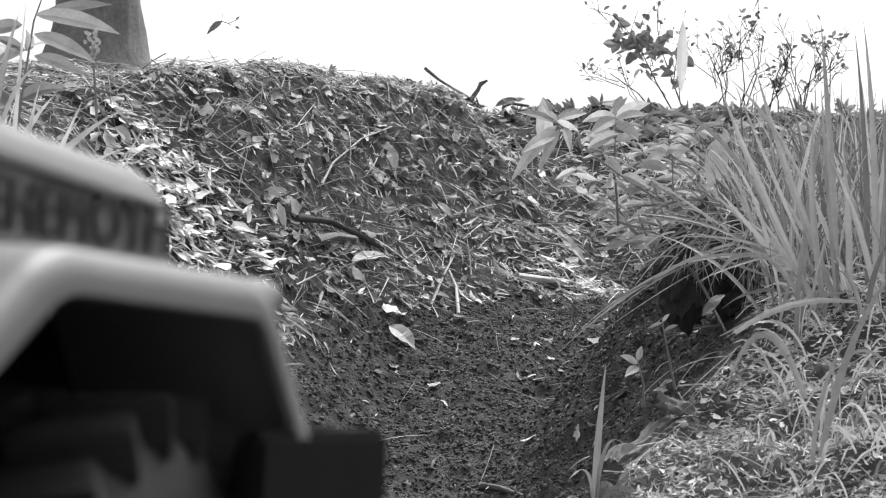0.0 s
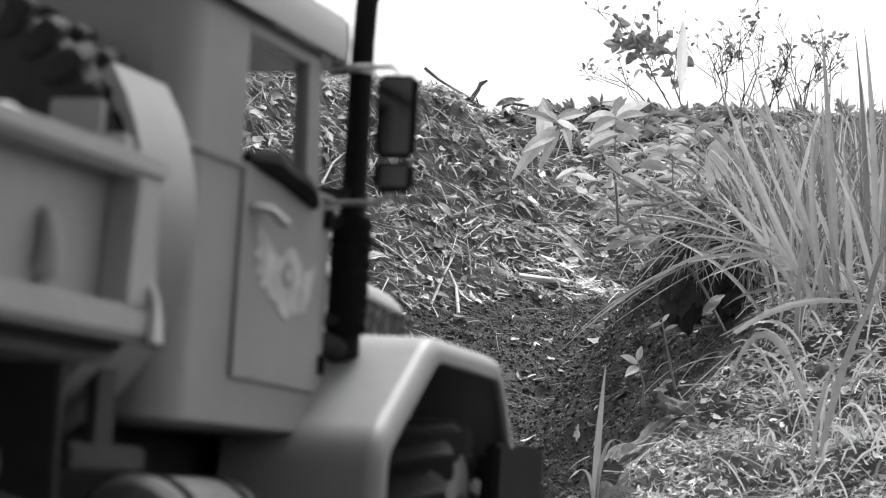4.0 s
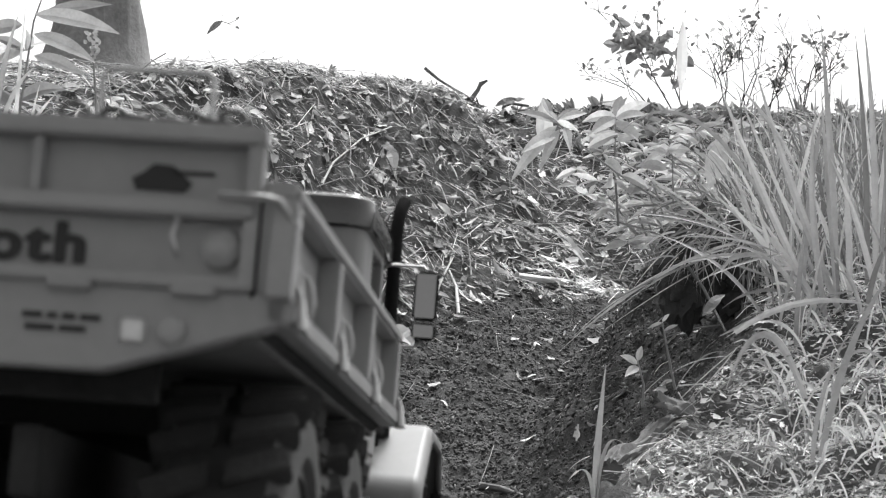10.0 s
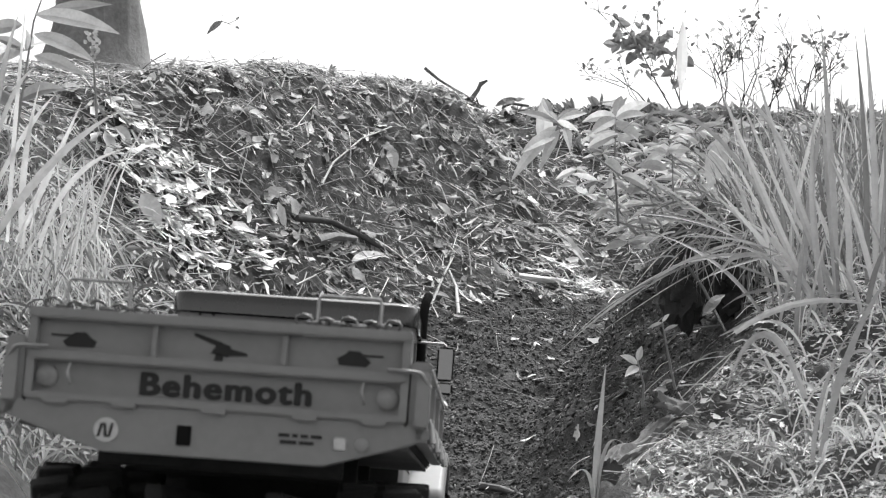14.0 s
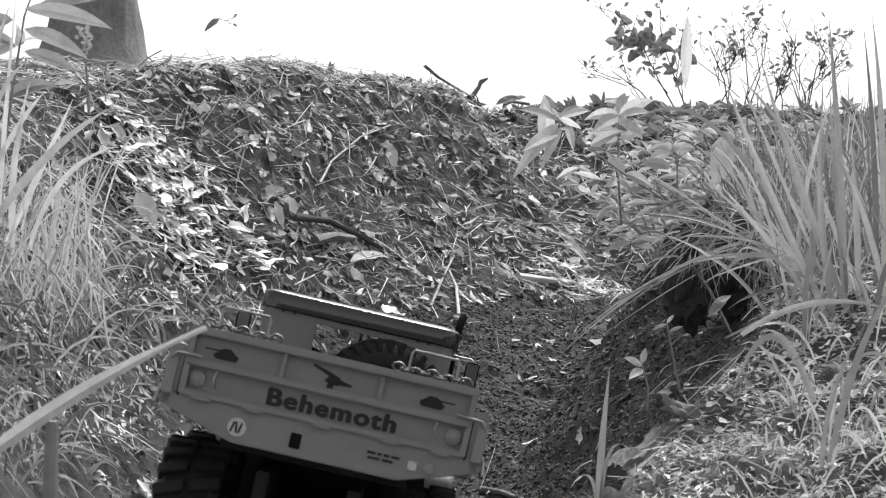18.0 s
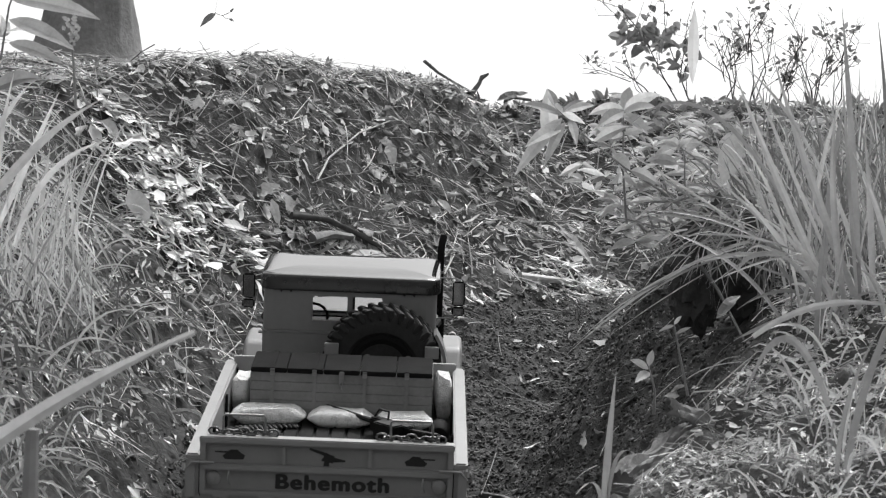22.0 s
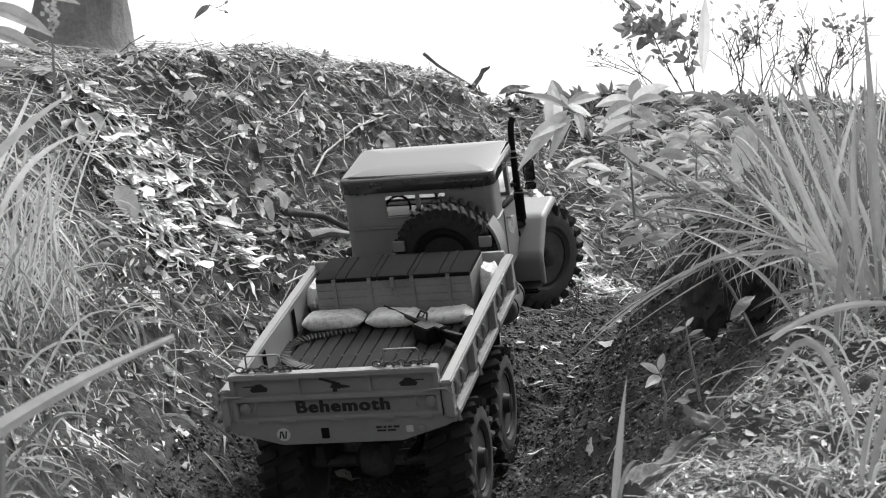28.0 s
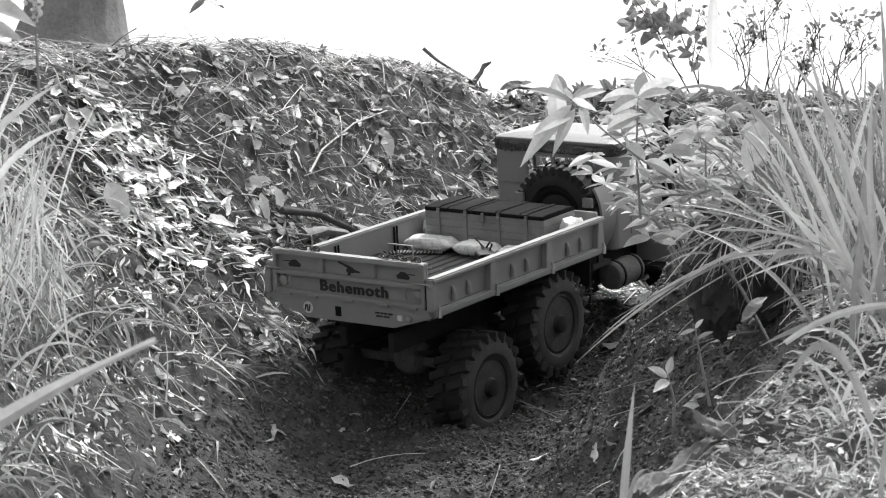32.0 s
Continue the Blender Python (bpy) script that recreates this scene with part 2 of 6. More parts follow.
def build_ground():
    xs = steps([(-0.95, -0.42, 0.0115), (-0.42, 0.5, 0.0045), (0.5, 0.95, 0.0115)], 1500.0)
    ys = steps([(-0.3, 2.1, 0.0125), (2.1, 3.5, 0.0045), (3.5, 4.3, 0.011)], 1500.0)
    X, Y = np.meshgrid(xs, ys)
    Z = ground_base(X, Y)
    close = (np.abs(X) < 1.0) & (Y > -0.3) & (Y < 4.3)
    for j, i in zip(*np.nonzero(close)):
        Z[j, i] += ground_rough(X[j, i], Y[j, i], Z[j, i])
    nx, ny = len(xs), len(ys)
    co = np.stack([X, Y, Z], -1).reshape(-1, 3)
    k = (np.arange(ny - 1)[:, None] * nx + np.arange(nx - 1)[None]).ravel()
    quads = np.stack([k, k + 1, k + nx + 1, k + nx], -1)
    me = bpy.data.meshes.new("ground")
    me.from_pydata(co.tolist(), [], quads.tolist())
    me.materials.append(SOIL)
    me.shade_smooth()
    return tagged(new("ground", me), "dark bare soil bank with a rutted gully", "ground", kind="structure"), xs, ys, Z


GX, GY, GZ = build_ground()[1:]


def height(x, y):
    """Height of the finished ground."""
    x, y = np.asarray(x, float), np.asarray(y, float)
    i, j = np.clip(np.searchsorted(GX, x) - 1, 0, len(GX) - 2), np.clip(np.searchsorted(GY, y) - 1, 0, len(GY) - 2)
    u, v = (x - GX[i]) / (GX[i + 1] - GX[i]), (y - GY[j]) / (GY[j + 1] - GY[j])
    return (GZ[j, i] * (1 - u) + GZ[j, i + 1] * u) * (1 - v) + (GZ[j + 1, i] * (1 - u) + GZ[j + 1, i + 1] * u) * v


def normal_at(x, y, e=0.03):
    dx = (height(x + e, y) - height(x - e, y)) / (2 * e)
    dy = (height(x, y + e) - height(x, y - e)) / (2 * e)
    n = np.stack([-dx, -dy, np.ones_like(dx)], -1)
    return n / np.linalg.norm(n, axis=-1, keepdims=True)


RNG = np.random.default_rng(7)


def leaf_shape(length, width, curl, fold, n=4):
    """A pointed leaf along +x: vertices and faces."""
    v, f = [], []
    for k in range(n + 1):
        s = k / n
        w = width * math.sin(math.pi * min(1.0, 0.06 + 0.94 * s) ** 0.85) * (1.0 if k < n else 0.1)
        x, z = length * (s - 0.5), curl * length * (4 * (s - 0.5) ** 2)
        v += [(x, -w / 2, z + fold * w), (x, 0, z), (x, w / 2, z + fold * w)]
    for k in range(n):
        a = 3 * k
        f += [(a, a + 1, a + 4, a + 3), (a + 1, a + 2, a + 5, a + 4)]
    v = np.array(v)
    v[:, 1] += RNG.normal(0, 0.22 * width, len(v)) + 0.25 * RNG.normal() * v[:, 0] ** 2
    v[:, 2] += RNG.normal(0, 0.10 * width, len(v))
    return v, np.array(f)


def straw_shape(length, width, bow):
    v = []
    for k in range(5):
        s = k / 4
        w = width * (1 - 0.6 * s)
        z, y = bow * length * 4 * s * (1 - s), 0.3 * bow * length * math.sin(3 * s)
        v += [(length * (s - 0.5), y - w / 2, z), (length * (s - 0.5), y, z + w * 0.5), (length * (s - 0.5), y + w / 2, z)]
    f = []
    for k in range(4):
        a = 3 * k
        f += [(a, a + 1, a + 4, a + 3), (a + 1, a + 2, a + 5, a + 4)]
    return np.array(v), np.array(f)


def crumb_shape():
    """A small angular clod."""
    v = np.array([(1, 0, 0), (-1, 0, 0), (0, 1, 0), (0, -1, 0), (0, 0, 1), (0, 0, -1)], float)
    v = v * RNG.uniform(0.55, 1.1, (6, 1)) + RNG.normal(0, 0.2, (6, 3))
    v[:, 2] *= 0.5
    f = np.array([(0, 2, 4, 4), (2, 1, 4, 4), (1, 3, 4, 4), (3, 0, 4, 4), (2, 0, 5, 5), (1, 2, 5, 5), (3, 1, 5, 5), (0, 3, 5, 5)])
    return v, f


def strew(name, shapes, pos, normals, sizes, tip, lift, mat, label, category, smooth=True, drift=0.0):
    """Many small pieces lying on the ground as one mesh. tip: how far they tilt off the ground, in degrees."""
    n = len(pos)
    yaw = RNG.uniform(0, 2 * np.pi, n)
    along = np.radians(-32) + RNG.normal(0, 0.45, n) + np.pi * RNG.integers(0, 2, n)
    yaw = np.where(RNG.uniform(0, 1, n) < drift, along, yaw)
    tilt = normals + np.tan(np.radians(tip)) * RNG.normal(0, 0.6, (n, 3))
    tilt /= np.linalg.norm(tilt, axis=1, keepdims=True)
    ax = np.stack([np.cos(yaw), np.sin(yaw), np.zeros(n)], -1)
    ax -= tilt * (ax * tilt).sum(1, keepdims=True)
    ax /= np.linalg.norm(ax, axis=1, keepdims=True)
    ay = np.cross(tilt, ax)
    pick = RNG.integers(0, len(shapes), n)
    co, fa, base = [], [], 0
    for k, (v, f) in enumerate(shapes):
        i = np.nonzero(pick == k)[0]
        if not len(i):
            continue
        w = v[None] * sizes[i, None, None]
        p = pos[i, None] + w[..., :1] * ax[i, None] + w[..., 1:2] * ay[i, None] + (w[..., 2:] + lift) * tilt[i, None]
        co.append(p.reshape(-1, 3))
        fa.append((f[None] + (base + np.arange(len(i)) * len(v))[:, None, None]).reshape(-1, f.shape[1]))
        base += len(i) * len(v)
    co, fa = np.concatenate(co), np.concatenate(fa)
    faces = [q[:3] if q[2] == q[3] else q for q in fa.tolist()]
    me = bpy.data.meshes.new(name)
    me.from_pydata(co.tolist(), [], faces)
    me.materials.append(mat)
    if smooth:
        me.shade_smooth()
    return tagged(new(name, me), label, category, kind="stuff")


def spread_points(n, xr, yr, keep):
    """Random places over a stretch of ground, thinned by keep(x, y) between 0 and 1."""
    x, y = RNG.uniform(*xr, n), RNG.uniform(*yr, n)
    ok = RNG.uniform(0, 1, n) < keep(x, y)
    x, y = x[ok], y[ok]
    return np.stack([x, y, height(x, y)], -1), normal_at(x, y)


def on_track(x, y):
    d = x - middle(y)
    return np.where((d > -0.2) & (d < ease(y, [2.0, 2.3, 2.9, 3.15, 3.4], [0.27, 0.42, 0.42, 0.34, 0.20])) & (y < ease(x, [-0.15, 0.0, 0.1, 0.2, 0.3], [3.12, 3.22, 3.36, 3.42, 3.40])), 1.0, 0.0)


def on_slope(x, y):
    patch = 0.5 + 0.5 * np.sin(7 * x + 3 * np.sin(5 * y)) * np.sin(6 * y + 2 * np.sin(4 * x))
    edge = np.clip((np.abs(x - middle(y)) - 0.17) / 0.12, 0.35, 1) if np.ndim(x) else 1.0
    return np.where(on_track(x, y) > 0, 0.04, 1.0) * np.where(y < 2.95, edge, 1.0) * (0.65 + 0.35 * patch) * np.clip((0.92 - np.abs(x)) / 0.25, 0, 1)


def on_mound(x, y):
    return np.where(on_track(x, y) > 0, 0.0, 1.0)


LEAVES = [leaf_shape(1.0, w, c, f) for w, c, f in ((0.14, 0.03, 0.1), (0.20, -0.06, 0.12), (0.09, 0.08, 0.05), (0.28, 0.05, -0.12), (0.11, -0.10, 0.15), (0.22, 0.12, 0.15), (0.07, 0.05, 0.1), (0.16, 0.16, 0.2), (0.10, -0.05, 0.15), (0.36, 0.06, 0.15))]
BROAD = [leaf_shape(1.0, w, c, f, 6) for w, c, f in ((0.55, 0.08, 0.12), (0.42, -0.12, 0.2), (0.62, 0.15, 0.06), (0.48, 0.05, -0.18), (0.36, 0.22, 0.25))]
STRAWS = [straw_shape(1.0, w, b) for w, b in ((0.018, 0.02), (0.026, 0.05), (0.014, -0.02), (0.022, 0.08), (0.030, 0.03))]
TWIGS = [straw_shape(1.0, w, b) for w, b in ((0.012, 0.02), (0.018, 0.05), (0.010, -0.02), (0.014, 0.08))]
CRUMBS = [crumb_shape() for _ in range(5)]


def sunfleck_drift(x, y):
    """Where patches of sun fall, drawn as thick drifts of pale leaves and chips."""
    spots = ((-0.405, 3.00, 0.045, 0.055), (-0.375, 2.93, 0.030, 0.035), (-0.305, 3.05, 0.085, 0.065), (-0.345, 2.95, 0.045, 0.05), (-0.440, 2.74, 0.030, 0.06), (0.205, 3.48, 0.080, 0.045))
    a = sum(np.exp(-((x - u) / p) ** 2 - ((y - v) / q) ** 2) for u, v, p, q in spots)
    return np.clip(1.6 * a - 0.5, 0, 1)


# slope behind and left bank: leaf litter, straws, twigs
p, q = spread_points(54000, (-0.9, 0.9), (2.3, 4.06), on_slope)
strew("leaf_litter", LEAVES, p, q, 0.007 + 0.026 * RNG.uniform(0, 1, len(p)) ** 1.8, 15, 0.003, LITTER, "brown and grey dry leaves littering the earth slope", "leaf litter", drift=0.15)
p, q = spread_points(21000, (-0.9, 0.9), (2.3, 3.93), lambda x, y: on_slope(x, y) * np.where((x < -0.12) & (y < 2.95), 0.45, 1.0))
strew("straw_litter", STRAWS, p, q, 0.012 + 0.075 * RNG.uniform(0, 1, len(p)) ** 1.8, 16, 0.005, STRAW, "dry straws and twigs strewn over the earth slope", "straw", drift=0.2)
p, q = spread_points(1300, (-0.9, 0.9), (2.4, 3.85), on_slope)
strew("twig_litter", TWIGS, p, q, RNG.uniform(0.05, 0.16, len(p)), 12, 0.007, WOOD, "thin grey twigs lying across the leaves", "twigs")
# Pale leaves strewn where sun flecks the slope; the light is in their colour.
p, q = spread_points(68000, (-0.65, 0.4), (2.4, 3.7), lambda x, y: 0.75 * sunfleck_drift(x, y) * (0.35 + 0.65 * (np.sin(31 * x + 4 * np.sin(17 * y)) * np.sin(27 * y + 3 * np.sin(23 * x)) > -0.15)))
strew("pale_litter", LEAVES, p, 0.5 * q + np.array([0, 0, 0.5]), 0.010 + 0.034 * RNG.uniform(0, 1, len(p)) ** 1.4, 22, 0.010, PALELEAF, "pale leaves and chips in drifts, coloured as patches of sun on the slope", "leaf litter", drift=0.4)
p, q = spread_points(1300, (-0.9, 0.9), (2.35, 4.0), on_slope)
strew("broad_leaf_litter", BROAD, p, q, 0.014 + 0.026 * RNG.uniform(0, 1, len(p)) ** 1.8, 14, 0.006, LITTER, "broad curled dry leaves lying over the finer litter", "leaf litter", drift=0.2)
p, q = spread_points(1500, (-0.9, 0.9), (2.5, 4.05), on_slope)
strew("weed_cover", LEAVES[:4], p, q, RNG.uniform(0.015, 0.04, len(p)), 55, 0.012, WEED, "small green weeds sprouting through the litter", "weeds")
# the near mound on the other side
p, q = spread_points(24000, (0.10, 0.75), (1.78, 2.6), on_mound)
strew("mound_litter", LEAVES, p, q, RNG.uniform(0.004, 0.014, len(p)), 50, 0.004, MOSS, "crumbled dry leaves on a small mound", "leaf litter")
p, q = spread_points(3600, (0.08, 0.8), (1.75, 2.9), on_mound)
strew("mound_straw", STRAWS, p, q, RNG.uniform(0.015, 0.06, len(p)), 40, 0.006, STRAW, "pale cut straws on a small mound", "straw")
# the track: crumbs of soil, few leaves
p, q = spread_points(90000, (-0.40, 0.5), (2.15, 3.6), lambda x, y: on_track(x, y) * 0.97 + 0.03)
strew("soil_crumbs", CRUMBS, p, q, 0.0010 + 0.0048 * RNG.uniform(0, 1, len(p)) ** 3, 40, 0.0003, CRUMB, "loose crumbs of dark soil on the track", "soil")
p, q = spread_points(1500, (-0.35, 0.45), (2.2, 3.4), on_track)
strew("track_litter", LEAVES, p, q, RNG.uniform(0.004, 0.014, len(p)), 25, 0.002, TRODDEN, "a few dry leaves pressed into the track", "leaf litter")
p, q = spread_points(500, (-0.35, 0.45), (2.2, 3.4), on_track)
strew("track_straw", STRAWS, p, q, RNG.uniform(0.008, 0.035, len(p)), 18, 0.002, TRODDEN, "bits of straw on the track", "straw")
# the open ground round the gully: litter that thins out
def around(n, far):
    x, y = RNG.normal(0, 0.9 * far, n), 1.6 + RNG.normal(0, 1.3 * far, n)
    ok = ((np.abs(x) > 0.80) | (y < 1.78)) & ((y < 1.78) | (np.abs(x) > 0.24 * y + 0.12)) & (y < 7)
    x, y = x[ok], y[ok]
    return np.stack([x, y, height(x, y)], -1), normal_at(x, y)


# Unseen straw near the track, also added to bounce light under the truck.
p, q = around(12000, 1.0)
strew("verge_straw", STRAWS, p, q, RNG.uniform(0.03, 0.09, len(p)), 20, 0.002, STRAW, "dry trodden straw on the earth round the gully", "straw")
p, q = around(10000, 1.1)
strew("verge_litter", LEAVES, p, q, RNG.uniform(0.015, 0.05, len(p)), 24, 0.003, LITTER, "dry leaves scattered on the earth round the gully", "leaf litter")

# ---- the model truck: built at its own origin, under the tail of its bed; x to its right, y ahead ----
TRUCK = group_of("toy_truck", "grey-painted toy army cargo truck with six black lugged tyres", "toy truck")


def bm_new():
    return bmesh.new()


def tyre_mesh(R=0.064, width=0.046):
    """A tyre carcass about the x axis, its outer face at +x."""
    bm, h = bm_new(), width / 2
    return lathe(bm, [(-h + 0.004, R * 0.56), (-h, R * 0.62), (-h - 0.0005, R * 0.72), (-h + 0.001, R * 0.84), (-h + 0.006, R * 0.945), (h - 0.006, R * 0.945), (h - 0.001, R * 0.84), (h + 0.0005, R * 0.72), (h, R * 0.62), (h - 0.004, R * 0.56)], seg=44)


def tread_block(R=0.064, width=0.046, narrow=1.0):
    h, n = width / 2, narrow
    b = prism(bm_new(), [(-h * 0.52, -0.0050 * n), (h * 0.50, -0.0046 * n), (h * 0.50, 0.0048 * n), (-h * 0.40, 0.0040 * n)], "z", -0.006, R * 0.052, 0.0008)
    box(b, (h * 0.30, -0.0036 * n, -0.0085), (h * 0.505, 0.0038 * n, -0.0030), 0.0010, seg=1)
    return b


TYRE = mesh_of("tyre", tyre_mesh(), (DUSTY, RUBBER))
for f in TYRE.polygons:
    f.material_index = 0 if abs(f.normal.x) > 0.5 else 1
BLOCK = mesh_of("tread_block", tread_block(), LUG)


def put_blocks(wheel, me, R=0.064, width=0.046, lugs=22):
    for k in range(lugs):
        for s in (-1, 1):
            a = 2 * math.pi * (k + (0.5 if s > 0 else 0)) / lugs
            o = new("tread_block", me)
            o.parent = wheel
            o.matrix_basis = Matrix.Rotation(a, 4, "X") @ Matrix.Translation((s * width * 0.27, 0, R * 0.955)) @ Matrix.Rotation(0.35 if s > 0 else math.pi + 0.35, 4, "Z")


bm = bm_new()
lathe(bm, [(-0.018, 0.0345), (0.015, 0.0355), (0.020, 0.0365), (0.0205, 0.033), (0.012, 0.030), (0.008, 0.017), (0.016, 0.015), (0.020, 0.011), (0.026, 0.010), (0.027, 0.006)], seg=32)
RIMME = mesh_of("rim", bm, RIM)
bm = bm_new()
for k in range(8):
    a = 2 * math.pi * k / 8
    tube(bm, [(0.006, 0.022 * math.cos(a), 0.022 * math.sin(a)), (0.012, 0.022 * math.cos(a), 0.022 * math.sin(a))], 0.0018, 6)
NUTS = mesh_of("wheel_nuts", bm, CHAIN)
AXLES = ((0.115, "rear"), (0.265, "middle"), (0.626, "front"))
WHEELS = []
for y, _ in AXLES:
    for s in (1, -1):
        w = new("wheel", TYRE)
        w.name = "wheel"
        w.parent = TRUCK
        for nm, me in (("rim", RIMME), ("wheel_nuts", NUTS)):
            o = new(nm, me)
            o.parent = w
        put_blocks(w, BLOCK)
        WHEELS.append((w, Vector((s * 0.089, y, 0.080 if y > 0.5 else 0.064)), 0 if s > 0 else 180))

# chassis: two rails, axles, springs, fuel tank, drive shaft
for s in (-1, 1):
    part("chassis_rail", box(bm_new(), (s * 0.034 - 0.005, 0.03, 0.095), (s * 0.034 + 0.005, 0.69, 0.118), 0.001), CHASSIS, TRUCK)
for y, _ in AXLES:
    bm = bm_new()
    tube(bm, [(-0.08, y, 0.064), (0.08, y, 0.064)], 0.008, 10)
    b = lathe(bm, [(-0.022, 0.006), (-0.014, 0.018), (0.0, 0.022), (0.014, 0.018), (0.022, 0.006)], seg=16, at=(0.0, y, 0.066))
    part("axle", bm, MUDDY, TRUCK, "black axle with a round gear housing")
    for s in (-1, 1):
        bm = bm_new()
        for k in range(4):
            tube(bm, [(s * 0.045, y - 0.055 + 0.012 * k, 0.088 - 0.004 * k), (s * 0.045, y, 0.078 - 0.003 * k), (s * 0.045, y + 0.055 - 0.012 * k, 0.088 - 0.004 * k)], 0.003, 6)
        part("leaf_spring", bm, CHASSIS, TRUCK)
part("drive_shaft", tube(bm_new(), [(0, 0.115, 0.075), (0, 0.265, 0.085), (0, 0.55, 0.095)], 0.005, 8), CHASSIS, TRUCK)
part("underbody", box(bm_new(), (-0.055, 0.32, 0.085), (0.055, 0.60, 0.1345), 0.004), CHASSIS, TRUCK)
for s in (-1, 1):
    b = lathe(bm_new(), [(-0.031, 0.010), (-0.030, 0.0155), (-0.027, 0.018), (0.027, 0.018), (0.030, 0.0155), (0.031, 0.010)], seg=28)
    bmesh.ops.transform(b, matrix=Matrix.Translation((s * 0.082, 0.458, 0.102)) @ pose(0, 0, 0, 0, 0, 90), verts=b.verts)
    tank = part("fuel_tank", b, MUDDY, TRUCK, "round dusty fuel tank below the cab")
    for y in (0.438, 0.478):
        b = lathe(bm_new(), [(-0.002, 0.0175), (-0.002, 0.0188), (0.002, 0.0188), (0.002, 0.0175)], seg=28)
        bmesh.ops.transform(b, matrix=Matrix.Translation((s * 0.082, y, 0.102)) @ pose(0, 0, 0, 0, 0, 90), verts=b.verts)
        part("tank_strap", b, BLACK, tank)
    part("step", box(bm_new(), (min(s * 0.055, s * 0.112), 0.494, 0.097), (max(s * 0.055, s * 0.116), 0.530, 0.1030), 0.002), BLACK, TRUCK)

# cargo bed
BED = 0.360
part("bed_floor", box(bm_new(), (-0.110, 0.004, 0.148), (0.110, BED, 0.1555), 0.001), CHASSIS, TRUCK)
for k in range(15):
    x = -0.104 + 0.0149 * k
    part("floor_plank", box(bm_new(), (x - 0.0062, 0.008, 0.1555), (x + 0.0062, BED - 0.004, 0.1585), 0.0008, seg=1), PLANK, TRUCK)
bm = bm_new()
for k in range(14):
    for j in range(5):
        x, y = -0.0966 + 0.0149 * k, 0.02 + 0.075 * j
        tube(bm, [(x, y, 0.1585), (x, y, 0.1595)], 0.0012, 6)
part("floor_rivets", bm, CHAIN, TRUCK)
for s in (-1, 1):
    def sx(a, b):
        return (min(s * a, s * b), max(s * a, s * b))
    x0, x1 = sx(0.1070, 0.1100)
    panel = part("side_panel", box(bm_new(), (x0, 0.004, 0.153), (x1, BED, 0.190), 0.0006), BEDPAINT, TRUCK)
    x0, x1 = sx(0.1065, 0.1180)
    part("top_rail", box(bm_new(), (x0, 0.0, 0.1885), (x1, BED + 0.003, 0.1945), 0.0015), BEDPAINT, panel)
    x0, x1 = sx(0.1095, 0.1190)
    part("bottom_rail", box(bm_new(), (x0, 0.0, 0.1505), (x1, BED + 0.003, 0.1585), 0.0015), BEDPAINT, panel)
    for y in (0.004, 0.118, 0.236, 0.352):
        x0, x1 = sx(0.1098, 0.1178)
        part("side_post", prism(bm_new(), [(y - 0.0085, 0.158), (y + 0.0085, 0.158), (y + 0.0055, 0.189), (y - 0.0055, 0.189)], "x", x0, x1, 0.0008), BEDPAINT, panel)
        hook = bm_new()
        tube(hook, [(s * 0.1180, y + 0.004, 0.1640), (s * 0.1195, y + 0.004, 0.1600), (s * 0.1200, y + 0.003, 0.1550), (s * 0.1205, y + 0.002, 0.1500)], [0.0010, 0.0013, 0.0019, 0.0024], 8)
        part("post_foot", hook, STEEL, panel, "worn bright metal foot")
        stake = bm_new()
        for dy in (-0.003, 0.003):
            tube(stake, [(s * 0.1055, y + dy, 0.158), (s * 0.1055, y + dy, 0.1885)], 0.0012, 6)
        part("inner_stake", stake, BLACK, panel)
    for y in (0.045, 0.075, 0.165, 0.195, 0.285, 0.315):
        b = bm_new()
        tube(b, [(s * 0.1098, y, 0.1630), (s * 0.1118, y, 0.1640), (s * 0.1126, y, 0.1680), (s * 0.1122, y, 0.1725), (s * 0.1112, y, 0.1752), (s * 0.1098, y, 0.1756)], [0.0034, 0.0034, 0.0030, 0.0024, 0.0020, 0.0020], 8)
        part("rope_hook", b, BEDPAINT, panel)
part("bed_front", box(bm_new(), (-0.1095, BED - 0.006, 0.153), (0.1095, BED, 0.200), 0.0008), BEDPAINT, TRUCK)
for y in (0.05, 0.19, 0.33):
    part("bed_beam", box(bm_new(), (-0.070, y - 0.004, 0.128), (0.070, y + 0.004, 0.148), 0.001, seg=1), CHASSIS, TRUCK)
part("bed_underside", box(bm_new(), (-0.108, 0.004, 0.1455), (0.108, BED, 0.148), 0.0006), MUDDY, TRUCK)

# tailgate with its ribs, lettering and lamps
gate = part("tailgate", box(bm_new(), (-0.1060, 0.0040, 0.160), (0.1060, 0.0070, 0.2085), 0.0005), BEDPAINT, TRUCK)
part("gate_rail", box(bm_new(), (-0.1065, -0.0035, 0.2045), (0.1065, 0.0080, 0.2105), 0.001), BEDPAINT, gate)
part("gate_rail", box(bm_new(), (-0.1050, -0.0030, 0.1815), (0.1050, 0.0045, 0.1870), 0.001), BEDPAINT, gate)
part("gate_rail", box(bm_new(), (-0.1045, -0.0025, 0.1595), (0.1045, 0.0045, 0.1640), 0.001), BEDPAINT, gate)
for x in (-0.1035, 0.1035):
    part("gate_rib", box(bm_new(), (x - 0.0024, -0.0020, 0.160), (x + 0.0024, 0.0045, 0.207), 0.0006), BEDPAINT, gate)
for x in (-0.036, 0.036):
    part("gate_rib", box(bm_new(), (x - 0.0018, -0.0005, 0.187), (x + 0.0018, 0.0045, 0.2045), 0.0006), BEDPAINT, gate)
